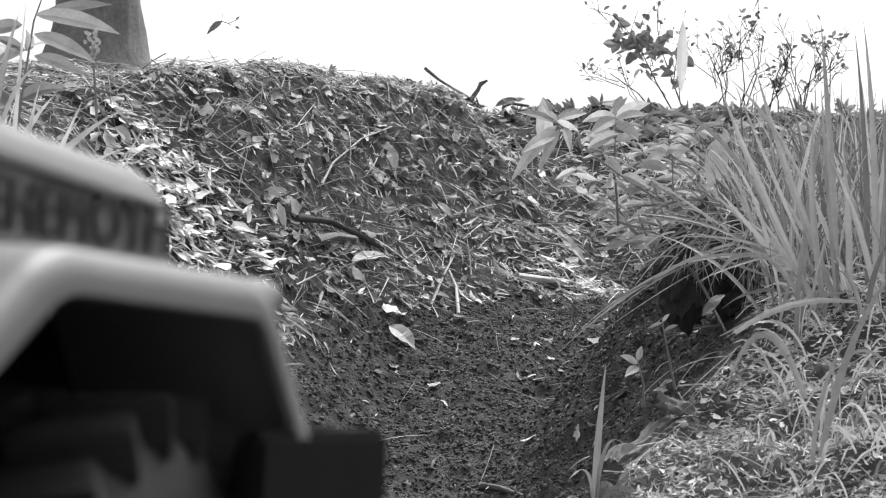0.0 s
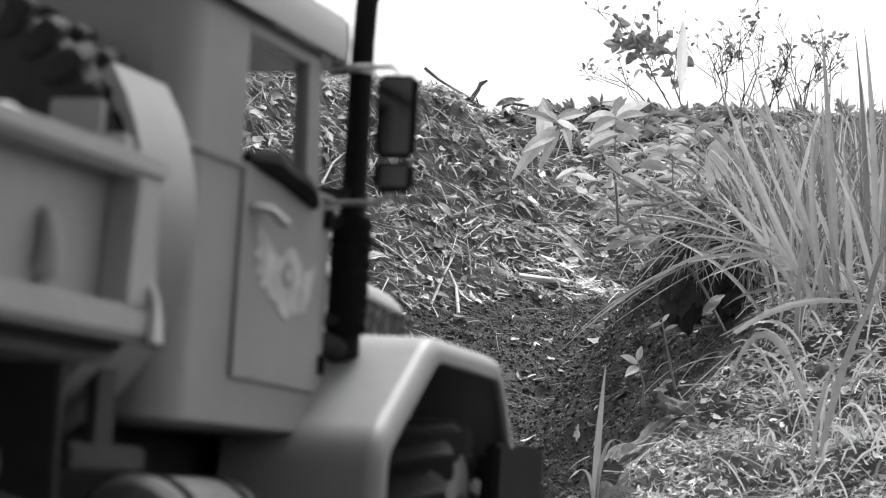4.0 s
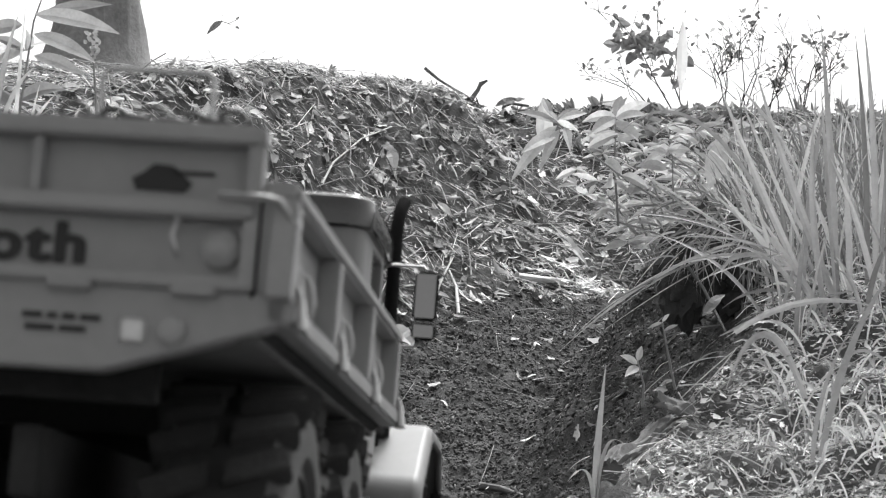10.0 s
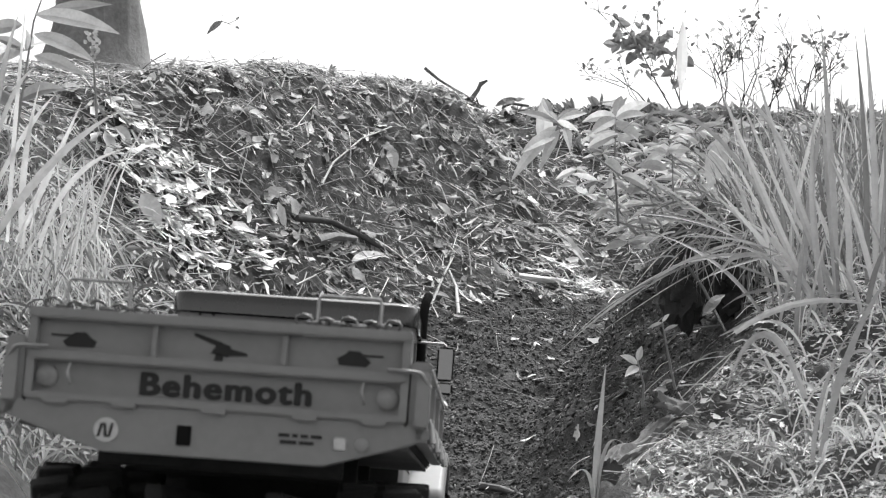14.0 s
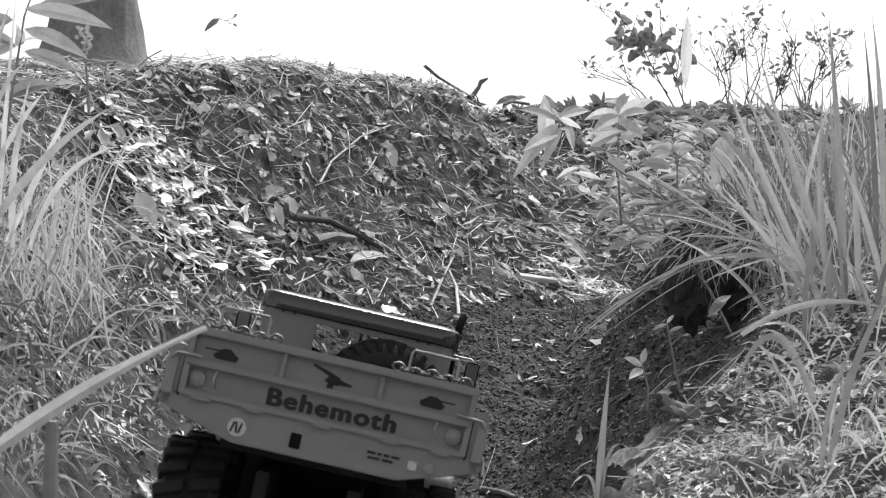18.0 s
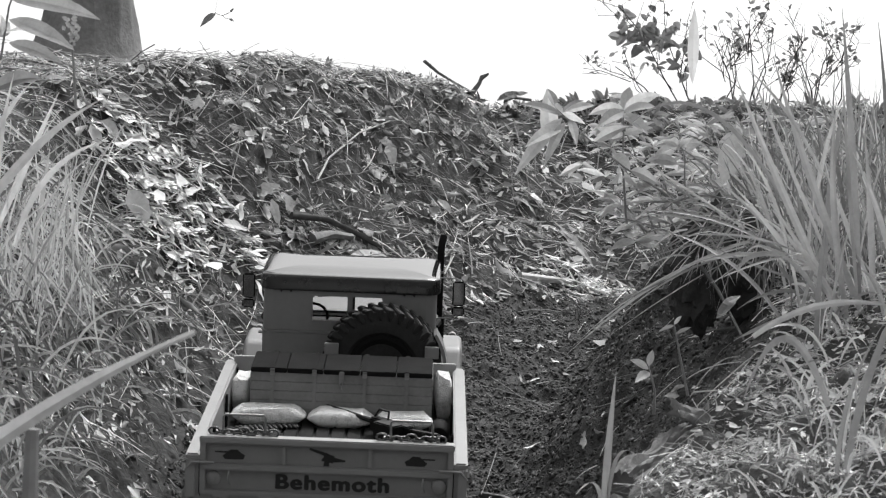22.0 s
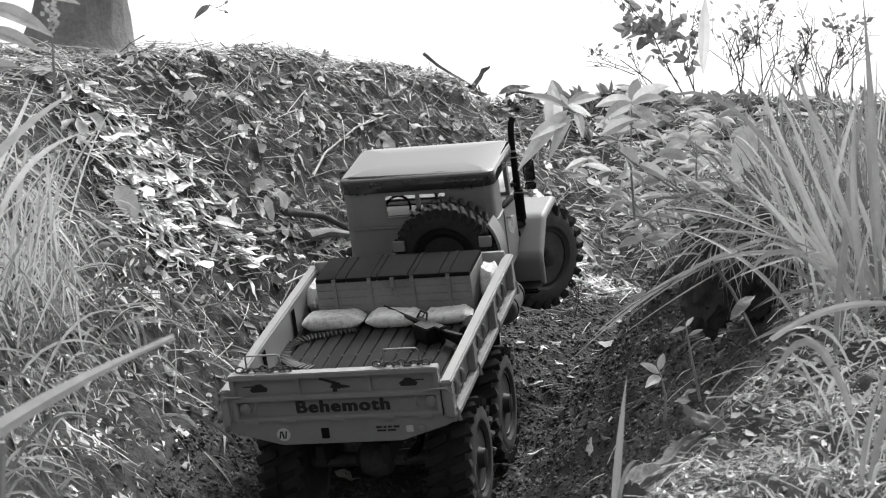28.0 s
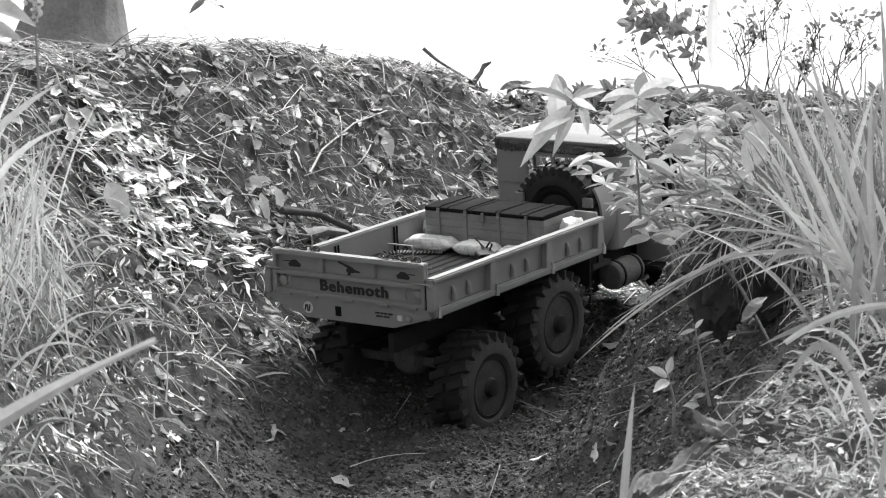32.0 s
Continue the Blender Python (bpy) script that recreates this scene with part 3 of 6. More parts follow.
for x in (-0.088, -0.05, 0.0, 0.05, 0.088):
    part("hinge", box(bm_new(), (x - 0.007, -0.0035, 0.1575), (x + 0.007, 0.001, 0.1608), 0.0007), BEDPAINT, gate)
up = pose(0, 0, 0, 90, 0, 0)
lines("Behemoth", 0.0172, INK, gate, pose(0.0050, 0.0034, 0.1664) @ up, "lettering", "bold black word on the tailgate", 1.20, 0.00085, 1.14)
for x in (-0.0945, 0.0945):
    b = bm_new()
    lathe(b, [(0, 0.0065), (0.0022, 0.0062), (0.0034, 0.0045), (0.004, 0.001)], seg=20)
    bmesh.ops.transform(b, matrix=Matrix.Translation((x, 0.004, 0.1730)) @ pose(0, 0, 0, 0, 0, -90), verts=b.verts)
    part("tail_lamp", b, LENS, gate, "round grey lamp lens")
    b = bm_new()
    tube(b, [(x * 0.86, -0.001, 0.181), (x * 0.86 - 0.001, -0.003, 0.1755), (x * 0.86, -0.003, 0.172), (x * 0.86 + 0.001, -0.001, 0.169)], 0.0008, 6)
    part("latch_pin", b, STEEL, gate)


def silhouette(kind):
    """Small dark decals of guns and armour as plain shapes."""
    b = bm_new()
    if kind == "field_gun":
        for pts in ([(-0.005, -0.0030), (0.005, -0.0048), (0.0062, 0.0015), (-0.001, 0.0036)], [(-0.0150, 0.0060), (-0.0145, 0.0078), (0.001, 0.0034), (0.0, 0.0004)],
                    [(0.004, -0.0040), (0.0155, -0.0034), (0.0155, -0.0020), (0.004, 0.0006)], [(-0.003, -0.0075), (0.002, -0.0080), (0.002, -0.0030), (-0.002, -0.0022)]):
            prism(b, pts, "y", 0, 0.0003)
    else:
        prism(b, [(-0.008, -0.0045), (0.007, -0.0048), (0.0095, -0.002), (0.006, 0.001), (0.003, 0.0035), (-0.003, 0.0038), (-0.006, 0.001), (-0.0095, -0.001)], "y", 0, 0.0003)
        box(b, (0.003, 0, 0.0008), (0.016, 0.0003, 0.002))
    return b


for x, kind, flip in ((-0.078, "tank", -1), (0.000, "field_gun", 1), (0.0745, "tank", 1)):
    b = silhouette(kind)
    bmesh.ops.transform(b, matrix=Matrix.Translation((x, 0.0034, 0.1945)) @ Matrix.Diagonal((flip, 1, 1, 1)), verts=b.verts)
    part("decal", b, INK, gate, "dark painted silhouette")

# the tapered panel below the tailgate, its corner pillars, chains, latches and stickers
val = part("rear_skirt", prism(bm_new(), [(-0.1165, 0.1600), (-0.1165, 0.1520), (-0.1085, 0.1480), (-0.061, 0.1335), (0.061, 0.1335), (0.1085, 0.1480), (0.1165, 0.1520), (0.1165, 0.1600)], "y", 0.0, 0.012, 0.0008), BEDPAINT, TRUCK)
part("tow_socket", box(bm_new(), (-0.0195, -0.0012, 0.1395), (-0.0115, 0.001, 0.1505), 0.0004), BLACK, val)
b = bm_new()
lathe(b, [(0, 0.0068), (0.0008, 0.0068)], seg=24)
bmesh.ops.transform(b, matrix=Matrix.Translation((-0.0585, -0.0002, 0.1452)) @ pose(0, 0, 0, 0, 0, -90), verts=b.verts)
part("round_sticker", b, DECAL, val, "pale round sticker")
b = bm_new()
for dx, a in ((-0.0032, 0.25), (-0.0004, -0.15), (0.0026, 0.2)):
    box(b, (-0.0585 + dx - 0.0007, -0.0016, 0.1412), (-0.0585 + dx + 0.0007, -0.0010, 0.1490), turn=Matrix.Rotation(a, 4, "Y"))
part("sticker_mark", b, INK, val)
b = bm_new()
for row, z in enumerate((0.1492, 0.1455)):
    x = 0.0365 + 0.001 * row
    for w in ((0.006, 0.003, 0.004, 0.006), (0.009, 0.008))[row]:
        box(b, (x, -0.0008, z - 0.0009), (x + w, -0.0003, z + 0.0009))
        x += w + 0.0016
part("small_print", b, INK, val, "two lines of small dark print")
part("badge", box(bm_new(), (0.0665, -0.0012, 0.1425), (0.0745, 0.0005, 0.1500), 0.0010), DECAL, val, "small white square badge")
b = bm_new()
lathe(b, [(0, 0.0042), (0.0018, 0.0040), (0.0026, 0.002)], seg=16)
bmesh.ops.transform(b, matrix=Matrix.Translation((0.0825, -0.0002, 0.1465)) @ pose(0, 0, 0, 0, 0, -90), verts=b.verts)
part("marker_lamp", b, LENS, val)
for s in (-1, 1):
    part("corner_pillar", box(bm_new(), (min(s * 0.1062, s * 0.1170), 0.0005, 0.1600), (max(s * 0.1062, s * 0.1170), 0.0090, 0.1935), 0.0008), BEDPAINT, TRUCK)
    b = bm_new()
    tube(b, [(s * 0.094, -0.0045, 0.1885), (s * 0.108, -0.0045, 0.1885), (s * 0.112, -0.003, 0.1880), (s * 0.118, -0.0005, 0.1800)], 0.0012, 6)
    part("gate_latch", b, BEDPAINT, TRUCK)
    x = s * 0.070
    b = bm_new()
    tube(b, [(x - 0.0175, 0.006, 0.206), (x - 0.0175, 0.006, 0.2255), (x - 0.0160, 0.006, 0.2278), (x + 0.0160, 0.006, 0.2278), (x + 0.0175, 0.006, 0.2255), (x + 0.0175, 0.006, 0.206)], 0.0010, 8)
    part("grab_rail", b, STEEL, TRUCK, "bright bent wire grab rail")
    b = bm_new()
    for k in range(9):
        c = Vector((x - 0.025 + 0.0062 * k, 0.0055 + 0.0012 * math.sin(k * 2.1), 0.2128 + 0.0008 * math.cos(k * 1.7)))
        ring = [c + Vector((0.0046 * math.cos(a), 0.0025 * math.sin(a) * (k % 2), 0.0025 * math.sin(a) * (1 - k % 2) + 0.0006 * math.sin(a))) for a in np.linspace(0, 2 * math.pi, 9)[:-1]]
        tube(b, ring, 0.0010, 6, closed=True)
    part("chain", b, CHAIN, TRUCK, "dark steel chain along the gate top")

# cab
CABY0, CABY1 = 0.433, 0.556
def cab_ring(z, grow=0.0, y0=CABY0, y1=CABY1, half=0.0885, r=0.012, n=5):
    pts = []
    for cx, cy, a0 in ((half - r, y1 - r, 0), (-(half - r), y1 - r, 90), (-(half - r), y0 + r, 180), (half - r, y0 + r, 270)):
        for k in range(n):
            a = radians(a0 + 90 * k / (n - 1))
            pts.append(Vector((cx + (r + grow) * math.cos(a), cy + (r + grow) * math.sin(a), z)))
    return pts


def stack_rings(bm, rings, cap0=True, cap1=True):
    vs = [[bm.verts.new(p) for p in ring] for ring in rings]
    n = len(vs[0])
    for a, b in zip(vs, vs[1:]):
        for j in range(n):
            bm.faces.new((a[j], a[(j + 1) % n], b[(j + 1) % n], b[j]))
    if cap0:
        bm.faces.new(vs[0][::-1])
    if cap1:
        bm.faces.new(vs[-1])
    return bm


lower = stack_rings(bm_new(), [cab_ring(0.1335, -0.002), cab_ring(0.1355, 0.0005), cab_ring(0.2085, 0.0008), cab_ring(0.2095, 0.0018), cab_ring(0.2108, 0.0018), cab_ring(0.2118, -0.001)])
CAB = part("cab", lower, PAINT, TRUCK)
part("roof", stack_rings(bm_new(), [cab_ring(0.2530, -0.001), cab_ring(0.2534, 0.0024), cab_ring(0.2545, 0.0034), cab_ring(0.2620, 0.0036), cab_ring(0.2676, 0.0030), cab_ring(0.2690, 0.0018), cab_ring(0.2699, -0.0006), cab_ring(0.2706, -0.0040), cab_ring(0.2718, -0.0112), cab_ring(0.2730, -0.022, r=0.026), cab_ring(0.2736, -0.036, r=0.040)]), ROOF, TRUCK, "dark glossy cab roof with a deep rim")
# rear wall of the upper cab, with the window cut through
for lo, hi in (((-0.0775, 0.2118), (-0.039, 0.2566)), ((0.034, 0.2118), (0.0775, 0.2566)), ((-0.039, 0.2118), (0.034, 0.2225)), ((-0.039, 0.2490), (0.034, 0.2566))):
    part("cab_rear_panel", box(bm_new(), (lo[0], CABY0 - 0.0005, lo[1]), (hi[0], CABY0 + 0.003, hi[1])), PAINT, CAB)
for s in (-1, 1):
    b = bm_new()
    ring = [(s * 0.0775, CABY0 - 0.0005), (s * 0.0835, CABY0 + 0.0008), (s * 0.0870, CABY0 + 0.0040), (s * 0.0885, CABY0 + 0.0115), (s * 0.0885, 0.474), (s * 0.0855, 0.474), (s * 0.0855, CABY0 + 0.0115), (s * 0.0775, CABY0 + 0.0035)]
    prism(b, ring if s > 0 else ring[::-1], "z", 0.2115, 0.2570)
    part("cab_quarter", b, PAINT, CAB)
    part("windscreen_pillar", prism(bm_new(), [(0.524, 0.2115), (0.537, 0.2115), (0.532, 0.2570), (0.520, 0.2570)], "x", min(s * 0.0840, s * 0.0885), max(s * 0.0840, s * 0.0885), 0.0008), PAINT, CAB)
    part("window_header", box(bm_new(), (min(s * 0.0845, s * 0.0885), 0.474, 0.2490), (max(s * 0.0845, s * 0.0885), 0.522, 0.2570), 0.0006), PAINT, CAB)
    door = part("door", prism(bm_new(), [(0.472, 0.1490), (0.541, 0.1478), (0.536, 0.2105), (0.472, 0.2105)], "x", min(s * 0.0888, s * 0.0903), max(s * 0.0888, s * 0.0903), 0.0005), PAINT, CAB)
    b = bm_new()
    tube(b, [(s * 0.0905, 0.480, 0.1985), (s * 0.0950, 0.481, 0.1985), (s * 0.0952, 0.490, 0.1965), (s * 0.0950, 0.494, 0.1960)], 0.0016, 6)
    part("door_handle", b, STEEL, door)
    for a in (0.157, 0.203):
        part("door_hinge", tube(bm_new(), [(s * 0.0908, 0.541, a - 0.003), (s * 0.0908, 0.541, a + 0.003)], 0.0015, 6), BLACK, door)
    emblem = [(0.4842, 0.1964), (0.4909, 0.1919), (0.4990, 0.1873), (0.5044, 0.1867), (0.5071, 0.1899), (0.5139, 0.1906), (0.5179, 0.1880), (0.5234, 0.1841), (0.5288, 0.1854), (0.5328, 0.1880), (0.5315, 0.1828), (0.5288, 0.1795), (0.5293, 0.1769), (0.5261, 0.1743), (0.5266, 0.1724), (0.5179, 0.1711), (0.5098, 0.1685), (0.5031, 0.1711), (0.5017, 0.1730), (0.4950, 0.1743), (0.4936, 0.1763), (0.4882, 0.1769), (0.4896, 0.1795), (0.4842, 0.1802), (0.4869, 0.1828), (0.4828, 0.1854), (0.4855, 0.1880), (0.4828, 0.1912)]
    part("door_emblem", prism(bm_new(), emblem, "x", min(s * 0.0901, s * 0.0906), max(s * 0.0901, s * 0.0906)), EMBLEM, door, "pale ragged winged emblem on the door")
    ring = [(0.5095 + 0.0048 * math.cos(a), 0.1820 + 0.0042 * math.sin(a)) for a in np.linspace(0, 2 * math.pi, 15)[:-1]]
    part("emblem_mark", prism(bm_new(), ring, "x", min(s * 0.0904, s * 0.0908), max(s * 0.0904, s * 0.0908)), PAINT, door)
    ring = [(0.5095 + 0.0022 * math.cos(a), 0.1820 + 0.0018 * math.sin(a)) for a in np.linspace(0, 2 * math.pi, 11)[:-1]]
    part("emblem_mark", prism(bm_new(), ring, "x", min(s * 0.0906, s * 0.0911), max(s * 0.0906, s * 0.0911)), EMBLEM, door)
    b = bm_new()
    tube(b, [(s * 0.0888, 0.476, 0.2125), (s * 0.0905, 0.490, 0.2135), (s * 0.0905, 0.500, 0.2120), (s * 0.0905, 0.512, 0.2105), (s * 0.0905, 0.522, 0.2085), (s * 0.0905, 0.528, 0.2060)], [0.002, 0.0042, 0.0036, 0.0042, 0.0036, 0.002], 7)
    part("rolled_strap", b, BLACK, CAB, "dark rolled cover on the window sill")
b = bm_new()
box(b, (-0.0026, CABY0, 0.2225), (0.0026, CABY0 + 0.003, 0.2490), 0.0004)
for lo, hi in (((-0.0395, 0.2217), (0.0345, 0.2230)), ((-0.0395, 0.2484), (0.0345, 0.2497)), ((-0.0395, 0.2217), (-0.0378, 0.2497)), ((0.0328, 0.2217), (0.0345, 0.2497))):
    box(b, (lo[0], CABY0 - 0.0012, lo[1]), (hi[0], CABY0 + 0.003, hi[1]), 0.0003)
part("rear_window_frame", b, PAINT, CAB)
pane = part("rear_window_pane", box(bm_new(), (-0.038, CABY0 + 0.0010, 0.2225), (0.033, CABY0 + 0.0018, 0.2490)), GLASS, CAB)
pane.visible_shadow = False
for x in (-0.070, -0.060, 0.055, 0.065):
    part("rivet", tube(bm_new(), [(x, CABY0 - 0.0018, 0.2525), (x, CABY0, 0.2525)], 0.0012, 8), CHASSIS, CAB)
part("windscreen_frame", box(bm_new(), (-0.086, 0.524, 0.2110), (0.086, 0.534, 0.2150), 0.001), PAINT, CAB)
part("windscreen_bar", box(bm_new(), (-0.002, 0.524, 0.2150), (0.002, 0.532, 0.2570), 0.0006), PAINT, CAB)
part("dashboard", box(bm_new(), (-0.083, 0.505, 0.196), (0.083, 0.530, 0.2130), 0.004), BLACK, CAB)
part("seat_row", box(bm_new(), (-0.075, 0.445, 0.190), (0.075, 0.458, 0.2180), 0.004), BLACK, CAB)
b = bm_new()
tube(b, [(-0.040 + 0.015 * math.cos(a), 0.494 + 0.006 * math.sin(a), 0.214 + 0.013 * math.sin(a)) for a in np.linspace(0, 2 * math.pi, 17)[:-1]], 0.0014, 6, closed=True)
part("steering_wheel", b, BLACK, CAB)

# bonnet, grille, wings, bumper, headlamps
def wing_shell(s, r=0.0055, lip=0.0024, inner=0.066, outer=0.1185):
    """A mudguard: an arched sheet with rounded bends, its outer edge rolled over into a lip."""
    corners = [Vector(p) for p in ((0.523, 0.098), (0.524, 0.134), (0.574, 0.1700), (0.652, 0.1680), (0.676, 0.136))]
    line = [corners[0]]
    for a, b, c in zip(corners, corners[1:], corners[2:]):
        p, q = b + (a - b).normalized() * 0.009, b + (c - b).normalized() * 0.009
        line += [p * (1 - t) ** 2 + b * 2 * t * (1 - t) + q * t * t for t in np.linspace(0, 1, 7)]
    line.append(corners[-1])
    rows = [(inner, 0.0)] + [(outer - r + r * math.sin(t), r - r * math.cos(t)) for t in np.linspace(0, math.pi / 2, 7)]
    rows += [(outer, r + lip), (outer - 0.0012, r + lip + 0.0006), (outer - 0.003, r + lip), (outer - 0.004, 0.004), (inner, 0.004)]
    bm, loops = bm_new(), []
    for x, inset in rows:
        ring = []
        for k, p in enumerate(line):
            d = (line[min(k + 1, len(line) - 1)] - line[max(k - 1, 0)]).normalized()
            ring.append(bm.verts.new((s * x, p.x + d.y * inset, p.y - d.x * inset)))
        loops.append(ring)
    for p, q in zip(loops, loops[1:]):
        for k in range(len(line) - 1):
            bm.faces.new((p[k], p[k + 1], q[k + 1], q[k]))
    for k in (0, len(line) - 1):
        bm.faces.new([ring[k] for ring in loops])
    bmesh.ops.recalc_face_normals(bm, faces=bm.faces)
    return bm


def bonnet_shell():
    """A bonnet with gently leaning sides, round shoulders and a rounded nose."""
    half = [(0.0668, None, 0.125), (0.0650, -0.016, 0), (0.0640, -0.0105, 0), (0.0618, -0.0055, 0), (0.0575, -0.0020, 0), (0.0500, 0.0, 0), (0.0260, 0.0015, 0)]
    bm, loops = bm_new(), []
    for y, inset in ((0.550, 0.0), (0.600, 0.0), (0.650, 0.0), (0.698, 0.0), (0.7035, 0.0012), (0.706, 0.0040)):
        top = 0.2075 - 0.083 * (y - 0.550) - inset
        side = [(x - inset, z if dz is None else top + dz) for x, dz, z in half]
        loops.append([bm.verts.new((x, y, z)) for x, z in side] + [bm.verts.new((-x, y, z)) for x, z in side[::-1]])
    n = len(loops[0])
    for a, b in zip(loops, loops[1:]):
        for k in range(n):
            bm.faces.new((a[k], a[(k + 1) % n], b[(k + 1) % n], b[k]))
    bm.faces.new(loops[0])
    bm.faces.new(loops[-1])
    bmesh.ops.recalc_face_normals(bm, faces=bm.faces)
    return bm


bonnet = part("bonnet", bonnet_shell(), PAINT, TRUCK)
for s in (-1, 1):
    part("bonnet_trim", prism(bm_new(), [(0.560, 0.1950), (0.698, 0.1838), (0.698, 0.1852), (0.560, 0.1966)], "x", min(s * 0.0635, s * 0.0662), max(s * 0.0635, s * 0.0662)), PAINT, bonnet)
    m = pose(s * 0.0661, 0.6590, 0.1752) @ Matrix.Rotation(radians(90 if s > 0 else -90), 4, "Z") @ Matrix.Rotation(radians(90), 4, "X") @ Matrix.Rotation(radians(-1.0 * s), 4, "Z")
    lines("BEHEMOTH", 0.0155, INK, bonnet, m, "lettering", "black capitals along the bonnet side", 0.98, 0.0004, 1.06)
grille = part("grille", box(bm_new(), (-0.055, 0.7055, 0.130), (0.055, 0.709, 0.186), 0.0015), BLACK, bonnet)
for k in range(9):
    x = -0.048 + 0.012 * k
    part("grille_bar", box(bm_new(), (x - 0.002, 0.708, 0.133), (x + 0.002, 0.7115, 0.183), 0.0008, seg=1), PAINT, grille)
for s in (-1, 1):
    wing = part("wing", wing_shell(s), PAINT, TRUCK, "smooth grey angular mudguard with rounded edges")
    part("wheel_arch", prism(bm_new(), [(0.529, 0.10), (0.53, 0.131), (0.5765, 0.1645), (0.6485, 0.1625), (0.667, 0.136), (0.667, 0.10)], "x", min(s * 0.064, s * 0.068), max(s * 0.064, s * 0.068)), BLACK, wing)
    b = bm_new()
    lathe(b, [(0, 0.009), (0.006, 0.010), (0.009, 0.009), (0.0105, 0.004)], seg=20)
    bmesh.ops.transform(b, matrix=Matrix.Translation((s * 0.090, 0.676, 0.1500)) @ pose(0, 0, 0, 0, 0, 90), verts=b.verts)
    part("headlamp", b, LENS, TRUCK)
    b = bm_new()
    lathe(b, [(0, 0.0045), (0.010, 0.0045), (0.012, 0.003)], seg=14)
    bmesh.ops.transform(b, matrix=Matrix.Translation((s * 0.108, 0.656, 0.1640)) @ pose(0, 0, 0, 0, 0, 90), verts=b.verts)
    part("side_lamp", b, PAINT, TRUCK)
part("bumper", box(bm_new(), (-0.1185, 0.697, 0.096), (0.1185, 0.708, 0.138), 0.0025), BLACK, TRUCK, "black front bumper bar")
for s in (-1, 1):
    part("bumper_end", box(bm_new(), (min(s * 0.1135, s * 0.1195), 0.648, 0.092), (max(s * 0.1135, s * 0.1195), 0.708, 0.1380), 0.0015), BLACK, TRUCK)

# exhaust stack with its perforated guard
b = bm_new()
tube(b, [(0.0965, 0.5470, 0.1580), (0.0965, 0.5470, 0.2600), (0.0967, 0.5475, 0.2740), (0.0975, 0.5500, 0.2830), (0.0990, 0.5550, 0.2890)], [0.0048, 0.0038, 0.0038, 0.0038, 0.0038], 14)
stack = part("exhaust_pipe", b, BLACK, TRUCK, "black upright exhaust pipe bent at its tip")
b = bm_new()
tube(b, [(0.0965, 0.5470, 0.1655), (0.0965, 0.5470, 0.2035)], 0.0060, 16)
part("exhaust_guard", b, BLACK, stack, "black perforated exhaust guard")
b = bm_new()
for k in range(9):
    for j in range(12):
        a = 2 * math.pi * (j + 0.5 * (k % 2)) / 12
        c = Vector((0.0965 + 0.0061 * math.cos(a), 0.5470 + 0.0061 * math.sin(a), 0.1675 + 0.0042 * k))
        t = Vector((-math.sin(a), math.cos(a), 0)) * 0.0013
        w = Vector((0, 0, 0.0018))
        tube(b, [c + t, c + w, c - t, c - w], 0.00035, 4, closed=True)
tagged(part("guard_mesh", b, BLACK, stack), "fine black diamond mesh", kind="stuff")
b = bm_new()
tube(b, [(0.0885, 0.540, 0.1620), (0.094, 0.543, 0.1605), (0.0965, 0.547, 0.1600)], 0.0045, 10)
part("exhaust_elbow", b, CHASSIS, stack)
part("exhaust_stay", tube(bm_new(), [(0.086, 0.546, 0.2520), (0.0965, 0.547, 0.2520)], 0.0020, 8), CHASSIS, stack)
for z in (0.1695, 0.2010, 0.2105):
    part("exhaust_bracket", box(bm_new(), (0.086, 0.541, z - 0.002), (0.0965, 0.546, z + 0.002), 0.0005), CHASSIS, stack)
part("exhaust_clamp", tube(bm_new(), [(0.0965, 0.547, 0.2505), (0.0965, 0.547, 0.2530)], 0.0046, 14), STEEL, stack)

for o in [stack] + list(stack.children):
    o.data.transform(Matrix.Translation((-0.0055, 0.0145, 0.003)))

# mirrors
for s in (-1, 1):
    b = bm_new()
    tube(b, [(s * 0.0885, 0.5415, 0.2520), (s * 0.1095, 0.5400, 0.2520), (s * 0.1115, 0.5395, 0.2500)], 0.0009, 6)
    part("mirror_arm", b, STEEL, TRUCK, "thin bright wire mirror arm")
    b = bm_new()
    tube(b, [(s * 0.0885, 0.5415, 0.2085), (s * 0.1075, 0.5400, 0.2085), (s * 0.1115, 0.5395, 0.2115)], 0.0009, 6)
    arm = part("mirror_arm", b, STEEL, TRUCK, "thin bright wire mirror arm")
    for lo, hi in ((0.2225, 0.2490), (0.2120, 0.2215)):
        part("mirror", box(bm_new(), (s * 0.1117 - 0.0066, 0.5375, lo), (s * 0.1117 + 0.0066, 0.5425, hi), 0.0016), BLACK, arm)
        part("mirror_glass", box(bm_new(), (s * 0.1117 - 0.0054, 0.5368, lo + 0.0013), (s * 0.1117 + 0.0054, 0.5376, hi - 0.0013), 0.0003), MIRROR, arm)

